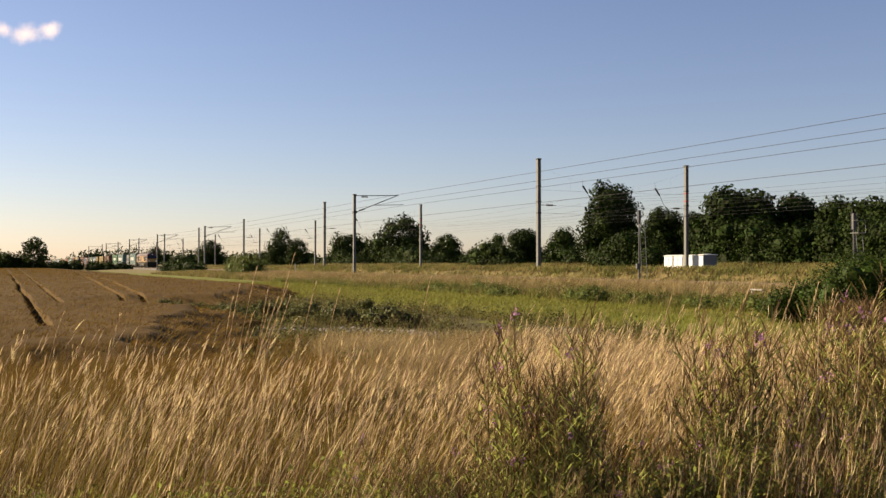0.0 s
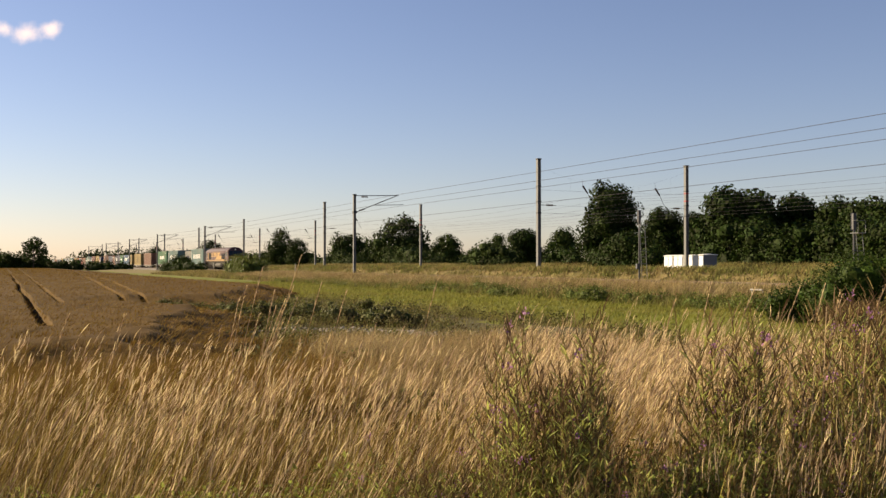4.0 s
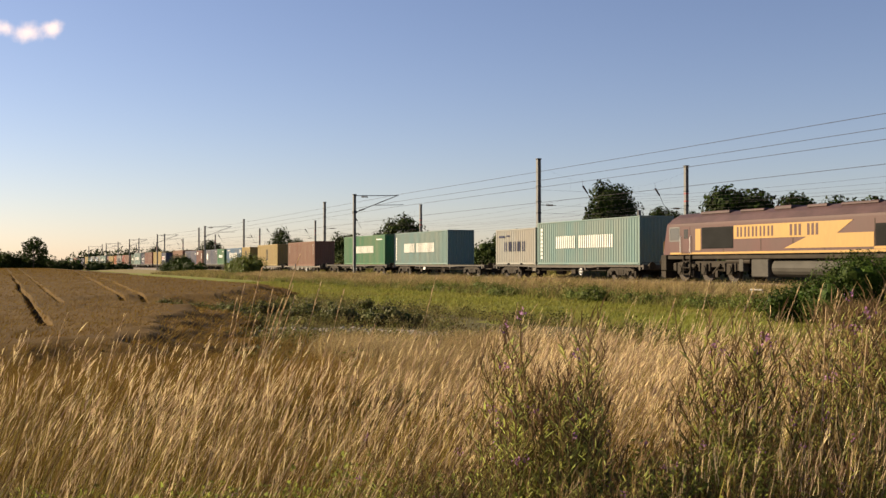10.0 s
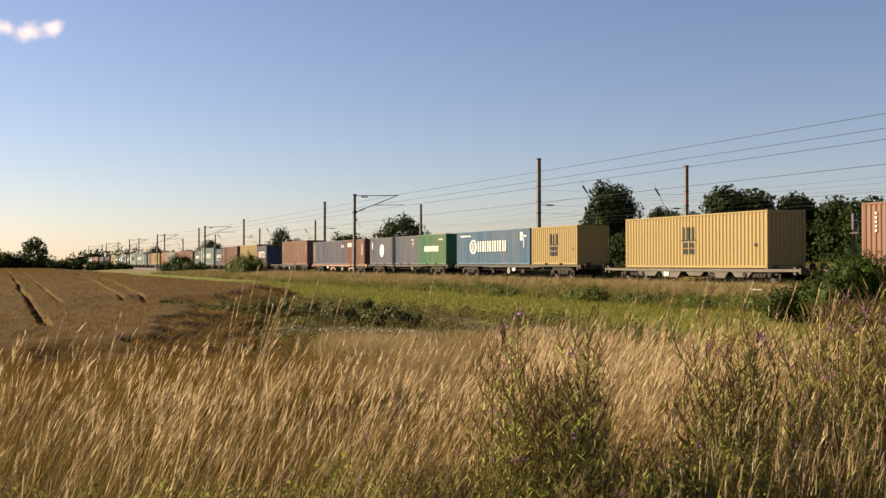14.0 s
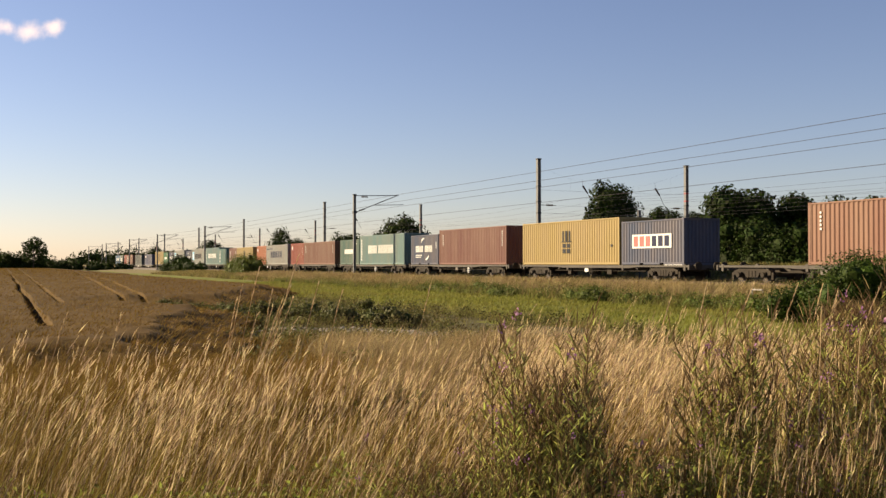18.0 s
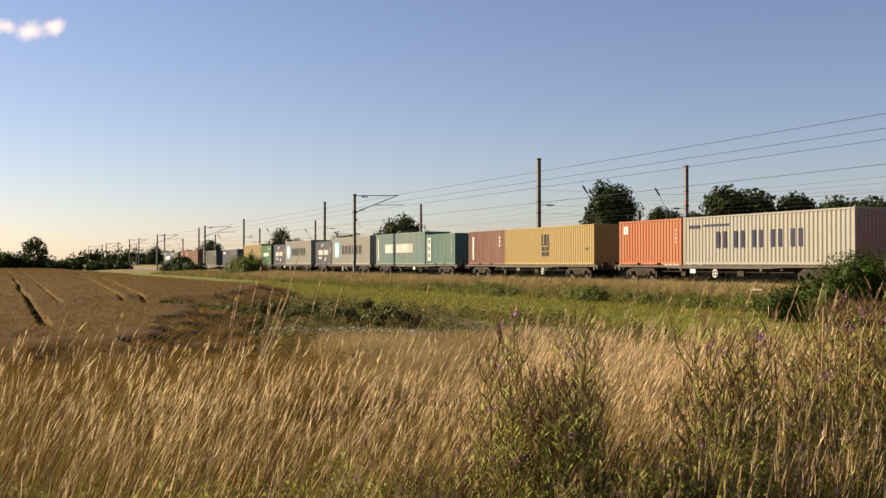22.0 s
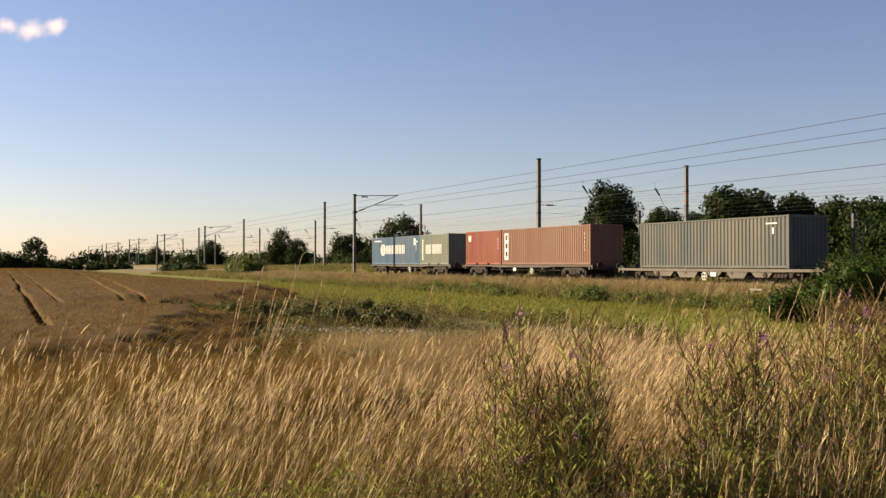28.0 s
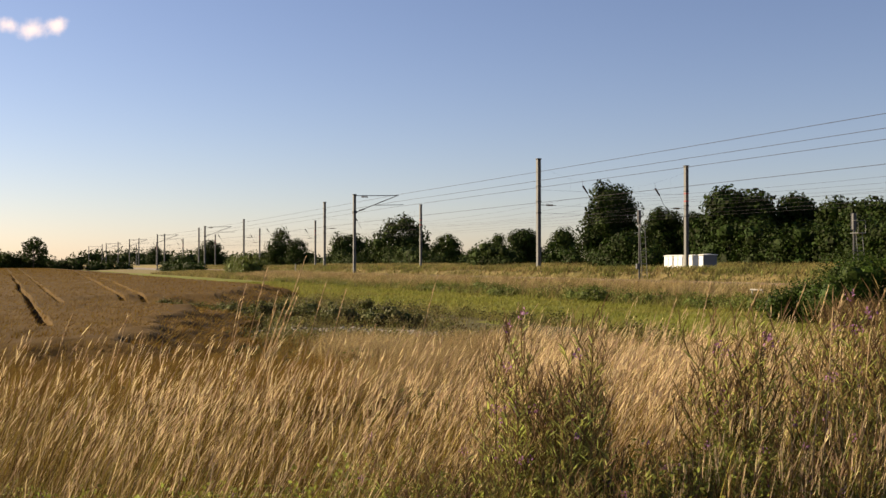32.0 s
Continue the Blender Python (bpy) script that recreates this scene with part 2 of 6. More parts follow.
class Shape:
    """Collects boxes, prisms and tubes into one mesh."""

    def __init__(self):
        self.v, self.f, self.smooth = [], [], False

    def add(self, verts, faces):
        k = len(self.v)
        self.v += [tuple(v) for v in verts]
        self.f += [tuple(i + k for i in q) for q in faces]
        return self

    def box(self, x0, x1, y0, y1, z0, z1, chamfer=0.0):
        c = min(chamfer, 0.45 * (x1 - x0), 0.45 * (y1 - y0), 0.45 * (z1 - z0))
        if c <= 0:
            return self.add([(x, y, z) for x in (x0, x1) for y in (y0, y1) for z in (z0, z1)],
                            [(0, 1, 3, 2), (4, 6, 7, 5), (0, 4, 5, 1), (2, 3, 7, 6), (0, 2, 6, 4), (1, 5, 7, 3)])
        lo, hi = (x0, y0, z0), (x1, y1, z1)
        bm = bmesh.new()
        vs = []
        for i in range(8):
            sg = [(i >> a) & 1 for a in range(3)]
            for a in range(3):
                q = [(hi[k] - (c if k != a else 0)) if sg[k] else (lo[k] + (c if k != a else 0)) for k in range(3)]
                vs.append(bm.verts.new(q))
        bmesh.ops.convex_hull(bm, input=vs)
        bm.verts.index_update()
        out = ([v.co[:] for v in bm.verts], [[v.index for v in q.verts] for q in bm.faces])
        bm.free()
        return self.add(*out)

    def prism(self, outline, axis, a, b):
        """An outline of (u, v) pairs drawn out from a to b along an axis: x takes (y, z), y takes (x, z), z takes (x, y)."""
        k = len(outline)
        put = {"x": lambda w, q: (w, q[0], q[1]), "y": lambda w, q: (q[0], w, q[1]), "z": lambda w, q: (q[0], q[1], w)}[axis]
        vs = [put(a, q) for q in outline] + [put(b, q) for q in outline]
        return self.add(vs, [tuple(range(k)), tuple(range(2 * k - 1, k - 1, -1))] + [(i, i + k, (i + 1) % k + k, (i + 1) % k) for i in range(k)])

    def tube(self, pts, r, sides=6, r_end=None):
        pts = [Vector(q) for q in pts]
        n = len(pts)
        rings = []
        for i, q in enumerate(pts):
            d = (pts[min(i + 1, n - 1)] - pts[max(i - 1, 0)]).normalized()
            e = d.orthogonal().normalized() if abs(d.z) > 0.95 else d.cross(Vector((0, 0, 1))).normalized()
            g = d.cross(e)
            rr = r + ((r_end if r_end is not None else r) - r) * i / max(1, n - 1)
            rings.append([q + rr * (math.cos(a) * e + math.sin(a) * g) for a in [2 * math.pi * j / sides for j in range(sides)]])
        vs = [v for ring in rings for v in ring]
        fs = [(i * sides + j, i * sides + (j + 1) % sides, (i + 1) * sides + (j + 1) % sides, (i + 1) * sides + j) for i in range(n - 1) for j in range(sides)]
        return self.add(vs, fs + [tuple(range(sides))[::-1], tuple(range((n - 1) * sides, n * sides))])

    def disc(self, c, axis, r, depth, sides=20):
        ax = {"x": Vector((1, 0, 0)), "y": Vector((0, 1, 0)), "z": Vector((0, 0, 1))}[axis] * depth / 2
        return self.tube([Vector(c) - ax, Vector(c) + ax], r, sides)

    def mesh(self, name):
        me = mesh_of(name, self.v, self.f)
        bm = bmesh.new()
        bm.from_mesh(me)
        bmesh.ops.recalc_face_normals(bm, faces=bm.faces)
        bm.to_mesh(me)
        bm.free()
        return me


def part(name, shape, material, parent, label="", at=None):
    """Links a Shape or a mesh as one part under a thing or a part."""
    me = shape.mesh(name) if isinstance(shape, Shape) else shape
    if not me.materials:
        me.materials.append(None)
    ob = new(name, me)
    ob.material_slots[0].link = "OBJECT"
    ob.material_slots[0].material = material
    ob.parent = parent
    if at is not None:
        ob.matrix_basis = at
    return tagged(ob, label)


def thing(name, label, category, group="", kind="", at=None):
    ob = new(name)
    if at is not None:
        ob.matrix_basis = at
    return tagged(ob, label, category, group, kind)


def whole(name, me, material, label, category, group="", kind="", at=None):
    """A thing of one mesh."""
    if isinstance(me, Shape):
        me = me.mesh(name)
    if not me.materials:
        me.materials.append(material)
    ob = new(name, me)
    if at is not None:
        ob.matrix_basis = at
    return tagged(ob, label, category, group, kind)


rng = np.random.default_rng(7)


def ground_height(p, s):
    """Level field, the rise to the line, the track bed, and the bank beyond."""
    def ease(a, b, x):
        x = min(1.0, max(0.0, (x - a) / (b - a)))
        return x * x * (3 - 2 * x)
    p -= bend(s) * ease(26.0, 32.0, p)
    z = 0.30 * ease(24.0, 30.5, p) + 0.12 * ease(32.5, 34.0, p) + 0.72 * ease(38.6, 40.6, p) * (1 - ease(43.4, 44.4, p)) + 0.85 * ease(58.5, 62.5, p) * (1 - 0.6 * ease(70, 110, p))
    bump = 0.10 * noise.noise(Vector((p * 0.35, s * 0.35, 0))) + 0.05 * noise.noise(Vector((p * 1.3, s * 1.3, 4)))
    flat = 1.0 if (p < 31 or p > 60 or 40 < p < 43.6) else 0.15
    return z + bump * flat


# ---- ground ----
def build_ground():
    ps = [-2500, -1200, -500, -200, -80, -40, -20, -10] + [x * 1.0 for x in range(-6, 70)] + [74, 80, 90, 110, 150, 220, 400, 800, 1500, 2600, 4200]
    ss = [-1500, -600, -200, -80, -40, -20] + [x * 1.5 for x in range(-8, 70)] + [110, 120, 132, 146, 164, 190, 220, 260, 310, 370, 450, 560, 700, 900, 1300, 2000, 3200, 4600]
    verts = [tr(p, s, ground_height(p, s)) for p in ps for s in ss]
    faces, idx = [], []
    k = len(ss)
    for i in range(len(ps) - 1):
        for j in range(k - 1):
            faces.append((i * k + j, (i + 1) * k + j, (i + 1) * k + j + 1, i * k + j + 1))
            p, s = (ps[i] + ps[i + 1]) / 2, (ss[j] + ss[j + 1]) / 2
            y = p * NY + s * NX
            wob = p - (bend(s) if p > 28 else 0.0) + 0.8 * noise.noise(Vector((s * 0.3, p * 0.1, 9)))
            if y < 13.5:
                z = 1
            elif wob < 13.8:
                z = 0
            elif wob < 24.3:
                z = 2
            elif wob < 32.6:
                z = 3
            elif wob < 38.5 or 43.9 < wob < 59:
                z = 4
            elif p < 70:
                z = 3
            else:
                z = 5
            idx.append(z)
    me = mesh_of("ground", verts, faces, (M_SOIL, M_STUBBLE, M_GREEN, M_ROUGH, M_BALLAST, M_MEADOW))
    me.polygons.foreach_set("material_index", idx)
    tagged(new("ground", me), "level farmland with a mown green margin and a ballasted track bed", "ground", kind="structure")


build_ground()


def sweep(outline, p, s0, s1):
    """An outline of (across, up) pairs drawn along the line at p."""
    st = [s0, 40.0] + [100 + 8 * k for k in range(13)] + [s1]
    k = len(outline)
    vs = [tl(p + y, q, RAIL + z) for q in st for y, z in outline]
    fs = [(i * k + j, i * k + (j + 1) % k, (i + 1) * k + (j + 1) % k, (i + 1) * k + j) for i in range(len(st) - 1) for j in range(k)]
    return Shape().add(vs, fs + [tuple(range(k))[::-1], tuple(range(len(vs) - k, len(vs)))])


def build_track(p, s0, s1, cat_label):
    t = thing("railway_track", cat_label, "railway track", "railway tracks")
    for side in (-0.7535, 0.7535):
        prof = [(-0.07, -0.16), (0.07, -0.16), (0.07, -0.145), (0.012, -0.12), (0.012, -0.04), (0.036, -0.03), (0.036, 0), (-0.036, 0), (-0.036, -0.03), (-0.012, -0.04), (-0.012, -0.12), (-0.07, -0.145)]
        part("rail", sweep([(y + side, z) for y, z in prof], p, s0, s1), M_RAIL, t)
    part("ballast_bed", sweep([(-2.4, -0.55), (-1.6, -0.16), (1.6, -0.16), (2.4, -0.55)], p, s0, s1), M_BALLAST, t)
    return t


build_track(P_TRACK, -60, 900, "single track on brown ballast half hidden in grass")
for p in MAIN_TRACKS:
    build_track(p, -60, 900, "main line track on brown ballast beyond the loop")


# ---- masts and wires ----
def span(shape, a, b, sag, r, steps=10):
    a, b = Vector(a), Vector(b)
    shape.tube([a.lerp(b, i / steps) - Vector((0, 0, sag * 4 * (i / steps) * (1 - i / steps))) for i in range(steps + 1)], r, 4)


def h_mast(p, s, top, half=0.15):
    base = ground_height(p + bend(s), s) - 0.3
    m = thing("catenary_mast", "tall grey steel H-section mast beside the tracks", "mast", "catenary masts", at=pose(*tl(p, s, base), 0, 0, HEADING))
    h = top - base
    w = half
    prof = [(-w, -w), (w, -w), (w, -w + 0.025), (0.02, -w + 0.025), (0.02, w - 0.025), (w, w - 0.025), (w, w), (-w, w), (-w, w - 0.025), (-0.02, w - 0.025), (-0.02, -w + 0.025), (-w, -w + 0.025)]
    part("column", Shape().prism(prof, "z", 0, h), M_STEEL, m)
    part("cap", Shape().box(-w - 0.05, w + 0.05, -w - 0.05, w + 0.05, h, h + 0.09, 0.02), M_STEEL_DARK, m)
    part("foundation", Shape().box(-0.5, 0.5, -0.5, 0.5, 0.0, 0.45, 0.04), M_CONCRETE, m)
    return m, base


def wire(name, shape, label="thin dark overhead line wire"):
    return whole(name, shape, M_WIRE, label, "wire", "overhead line wires")


def build_headspan(s, P_FAR, tops):
    near, base = h_mast(P_NEAR, s, tops)
    far, base2 = h_mast(P_FAR, s, tops)
    for m, b, sg in ((near, base, 1), (far, base2, -1)):
        for z in (8.2, 6.9, 5.95):
            part("bracket", Shape().box(-0.17, 0.17, -0.18, 0.18, z - b - 0.05, z - b + 0.05), M_STEEL_DARK, m)
        ins = Shape()
        for k in range(6):
            ins.disc((0, sg * (0.8 + 0.11 * k), 6.62 - b), "y", 0.075, 0.05, 8)
        ins.box(-0.02, 0.02, min(sg * 0.15, sg * 1.7), max(sg * 0.15, sg * 1.7), 6.60 - b, 6.64 - b)
        part("insulator", ins, M_CERAMIC, m)
    if s > 20:
        # two red boxes imitate the reddish light on the column's edges
        for z in (8.0, 7.3):
            part("red_lit_edge", Shape().box(-0.157, 0.157, -0.157, 0.157, z - base2 - 0.07, z - base2 + 0.07), M_RED_EDGE, far, "reddish lit edge of the mast, coloured as a band")
    a = Shape()
    span(a, tl(P_NEAR, s, tops - 0.5), tl(P_FAR, s, tops - 0.5), 1.6, 0.003)
    span(a, tl(P_NEAR, s, 7.9), tl(P_FAR, s, 7.9), 0.05, 0.006, 4)
    span(a, tl(P_NEAR, s, 6.62), tl(P_FAR, s, 6.62), 0.05, 0.006, 4)
    span(a, tl(P_NEAR, s, 5.95), tl(P_FAR, s, 5.95), 0.05, 0.009, 4)
    for k, p in enumerate(MAIN_TRACKS):
        w = (p - P_NEAR) / (P_FAR - P_NEAR)
        a.tube([tl(p, s, tops - 0.5 - 1.6 * 4 * w * (1 - w)), tl(p, s, 7.9)], 0.004, 4)
    wire("headspan_wire", a, "cross-span wires strung between two masts")
    for p in (47.1, 54.6):
        d = thing("registration_arm", "dark slanting insulator and thin arm hung from the cross-span wire", "registration arm", "registration arms")
        part("insulator", Shape().tube([tl(p - 0.25, s, 8.35), tl(p + 0.22, s, 7.72)], 0.085, 6, 0.06), M_CERAMIC, d)
        part("arm", Shape().tube([tl(p + 0.2, s, 7.74), tl(p + 0.75, s, 6.75)], 0.022, 5), M_STEEL_DARK, d)
        part("hanger", Shape().tube([tl(p - 0.25, s, 8.33), tl(p - 0.3, s, 8.9)], 0.012, 4), M_STEEL_DARK, d)


for s, far_p, top in zip(MAIN_S, MAIN_FAR, MAIN_TOP):
    build_headspan(s, far_p, top)


def build_loop_mast(s):
    top = 8.2 if s < 120 else 7.9
    m, base = h_mast(P_LOOP, s, top, 0.12)
    arm = Shape().tube([(0, 0.1, top - base - 0.06), (0, 4.5, top - base + 0.08)], 0.04, 6)
    part("top_arm", arm, M_STEEL_DARK, m)
    st = Shape().tube([(0, 0.12, top - base - 1.62), (0, 4.25, top - base + 0.02)], 0.045, 6)
    part("strut", st, M_STEEL, m)
    part("register_arm", Shape().tube([(0, 2.05, top - base - 0.92), (0, 5.0, top - base - 0.80)], 0.03, 6), M_STEEL_DARK, m)
    ins = Shape()
    for k in range(5):
        ins.disc((0, 0.75 + 0.13 * k, top - base - 0.14), "y", 0.09, 0.06, 8)
        ins.disc((0, 0.5 + 0.12 * k, top - base - 1.47 + 0.04 * k), "y", 0.08, 0.05, 8)
    part("insulator", ins, M_CERAMIC, m)
    part("bracket", Shape().box(-0.2, 0.2, -0.16, 0.2, top - base - 1.72, top - base - 1.52), M_STEEL_DARK, m)


for s in LOOP_S:
    build_loop_mast(s)
for a, b in zip(LOOP_S, LOOP_S[1:]):
    for p, z, sag, r in ((P_TRACK + 0.3, 8.36, 0.06, 0.013), (P_TRACK, 7.66, 0.06, 0.012), (P_TRACK, 7.16, 0.05, 0.012), (P_TRACK, 6.06, 0.03, 0.012)):
        w = Shape()
        span(w, tl(p, a, z), tl(p, b, z), sag, r, 10)
        wire("feeder_wire" if z > 8 else "catenary_wire", w)
for a, b in zip(MAIN_S, MAIN_S[1:]):
    for p in MAIN_TRACKS:
        w = Shape()
        span(w, tl(p, a, 7.2), tl(p, b, 7.2), 0.7, 0.006, 10)
        span(w, tl(p, a, 5.75), tl(p, b, 5.75), 0.03, 0.006, 6)
        wire("catenary_wire", w)


# ---- lineside equipment ----
def build_cabinet(p, s, width, deep, h, doors, label, body=M_CABINET):
    c = thing("equipment_cabinet", label, "cabinet", "lineside cabinets", at=pose(*tr(p, s, ground_height(p, s) - 0.05), 0, 0, HEADING))
    part("plinth", Shape().box(-width / 2 - 0.03, width / 2 + 0.03, -deep / 2 - 0.03, deep / 2 + 0.03, 0, 0.2, 0.02), M_CONCRETE, c)
    part("body", Shape().box(-width / 2, width / 2, -deep / 2, deep / 2, 0.2, h, 0.03), body, c)
    part("roof", Shape().prism([(-deep / 2 - 0.08, h), (deep / 2 + 0.08, h), (deep / 2 + 0.08, h + 0.05), (0, h + 0.12), (-deep / 2 - 0.08, h + 0.05)], "x", -width / 2 - 0.05, width / 2 + 0.05), M_CABINET, c)
    for k in range(doors):
        x0 = -width / 2 + width * k / doors + 0.05
        x1 = -width / 2 + width * (k + 1) / doors - 0.05
        d = part("door", Shape().box(x0, x1, -deep / 2 - 0.045, -deep / 2 - 0.003, 0.28, h - 0.06, 0.015), M_CABINET, c)
        part("handle", Shape().box(x1 - 0.14, x1 - 0.09, -deep / 2 - 0.09, -deep / 2 - 0.045, 0.9, 1.15, 0.01), M_STEEL_DARK, d)
        for z in (0.5, h - 0.35):
            part("hinge", Shape().box(x0, x0 + 0.05, -deep / 2 - 0.06, -deep / 2 - 0.045, z, z + 0.12), M_STEEL_DARK, d)
    return c


for s in (79.2, 77.72, 76.24):
    build_cabinet(58.6, s, 1.36, 0.7, 2.0, 2, "white painted metal equipment cabinet in dry grass")
# this body is greyed to stand in for its unlit side
build_cabinet(58.2, 73.4, 0.7, 1.45, 2.05, 1, "deep white equipment cabinet with its side's shade coloured grey", M_CABINET_SHADED)


def build_signal(p, s, top, label):
    z0 = ground_height(p, s)
    g = thing("railway_signal", label, "signal", "railway signals", at=pose(*tr(p, s, z0), 0, 0, HEADING))
    h = top - z0
    part("post", Shape().tube([(0, 0, -0.2), (0, 0, h - 0.3)], 0.06, 8), M_STEEL_DARK, g)
    part("signal_head", Shape().box(-0.08, 0.08, -0.10, 0.10, h - 0.80, h, 0.02), M_STEEL_DARK, g)
    part("backplate", Shape().box(-0.105, -0.082, -0.12, 0.12, h - 0.85, h + 0.03, 0.01), M_STEEL, g)
    lad = Shape()
    for y in (-0.2, 0.2):
        lad.tube([(0.6, y, 0), (0.3, y, h - 0.9)], 0.022, 5)
    for k in range(9):
        f = k / 9
        lad.tube([(0.6 - 0.3 * f, -0.2, f * (h - 0.9)), (0.6 - 0.3 * f, 0.2, f * (h - 0.9))], 0.014, 4)
    part("ladder", lad, M_STEEL, g)
    part("platform", Shape().box(0.0, 0.5, -0.25, 0.25, h - 0.98, h - 0.94), M_STEEL, g)
    rail = Shape()
    for y in (-0.24, 0.24):
        rail.tube([(0.48, y, h - 0.95), (0.48, y, h - 0.35), (0.1, y, h - 0.35)], 0.014, 4)
    part("guard_rail", rail, M_STEEL, g)
    part("case", Shape().box(-0.1, 0.1, -0.24, -0.07, 0.9, 1.25, 0.02), M_STEEL_DARK, g)


build_signal(38.4, 55.3, 5.1, "grey signal post with ladder seen from the side")
build_signal(38.4, 37.4, 4.1, "grey signal post with ladder before dark trees")
tro = thing("marker_board", "low white painted board on short posts in the grass", "marker board", at=pose(*tr(27.2, 31.4, ground_height(27.2, 31.4)), 0, 0, HEADING))
part("board", Shape().box(-0.36, 0.36, -0.02, 0.02, 0.46, 0.52, 0.01), M_CONCRETE, tro)
for x in (-0.28, 0.28):
    part("post", Shape().box(x - 0.03, x + 0.03, 0.02, 0.07, 0, 0.5), M_CONCRETE, tro)
mk = thing("distance_marker", "small white marker plate with an orange edge on a post", "marker", at=pose(*tr(59.2, 66.2, ground_height(59.2, 66.2)), 0, 0, HEADING))
part("post", Shape().tube([(0, 0, -0.1), (0, 0, 0.6)], 0.04, 6), M_STEEL, mk)
part("plate", Shape().box(-0.2, 0.2, -0.08, -0.045, 0.28, 0.66, 0.01), M_CABINET, mk)
part("stripe", Shape().box(-0.2, 0.2, -0.088, -0.081, 0.44, 0.52), M_ORANGE_UF, mk)
post = whole("fence_post", Shape().box(-0.06, 0.06, -0.06, 0.06, -0.1, 1.25, 0.02), M_CONCRETE, "short pale concrete post on the bank", "post", at=pose(*tr(33.4, 118.0, 0.42), 0, 0, HEADING))
post2 = whole("fence_post", Shape().box(-0.3, 0.3, -0.2, 0.2, -0.1, 1.4, 0.03), M_CONCRETE, "pale concrete lineside box", "post", at=pose(*tr(33.2, 152.0, 0.42), 0, 0, HEADING))


# ---- trees, bushes and hedges ----
def leaf_cloud(lumps, n, size, seed, shell=0.55, tumble=0.4):
    """Leaf clumps as small folded quads round a set of ellipsoids (x, y, z, rx, ry, rz)."""
    g = np.random.default_rng(seed)
    L = np.array(lumps, float)
    wgt = (L[:, 3] * L[:, 4] * L[:, 5]) ** (2 / 3)
    pick = g.choice(len(L), n, p=wgt / wgt.sum())
    d = g.normal(size=(n, 3))
    d /= np.linalg.norm(d, axis=1)[:, None]
    r = shell + (1.08 - shell) * g.random(n) ** 0.6
    c = L[pick, :3] + d * L[pick, 3:] * r[:, None]
    out = d + tumble * g.normal(size=(n, 3))
    a = np.cross(out, g.normal(size=(n, 3)))
    a /= np.linalg.norm(a, axis=1)[:, None] + 1e-9
    b = np.cross(out, a)
    b /= np.linalg.norm(b, axis=1)[:, None] + 1e-9
    k = size * (0.6 + 0.8 * g.random(n))[:, None]
    q = np.stack([c - a * k, c + b * k * 0.6 + a * k * 0.15, c + a * k, c - b * k * 0.6 - a * k * 0.1], 1)
    return q.reshape(-1, 3), np.arange(4 * n).reshape(n, 4)


def lump_core(lumps, seed):
    """Rough dark hearts of the lumps, so that the crown is not seen through everywhere."""
    sh = Shape()
    for i, (x, y, z, a, b, c) in enumerate(lumps):
        vs, fs, m, k = [], [], 8, 5
        for r in range(k + 1):
            th = math.pi * r / k
            for j in range(m):
                ph = 2 * math.pi * j / m
                v = Vector((math.sin(th) * math.cos(ph), math.sin(th) * math.sin(ph), math.cos(th)))
                f = 0.46 + 0.16 * noise.noise(v * 1.7 + Vector((seed, i, 0)))
                vs.append((x + v.x * a * f, y + v.y * b * f, z + v.z * c * f))
        for r in range(k):
            for j in range(m):
                fs.append((r * m + j, r * m + (j + 1) % m, (r + 1) * m + (j + 1) % m, (r + 1) * m + j))
        sh.add(vs, fs)
    return sh


def crown_mesh(lumps, n, size, seed, core=True):
    v, f = leaf_cloud(lumps, n, size, seed)
    vs, fs = v.tolist(), f.tolist()
    if core:
        c = lump_core(lumps, seed)
        k = len(vs)
        vs += c.v
        fs += [tuple(i + k for i in q) for q in c.f]
    return mesh_of("crown", vs, fs)


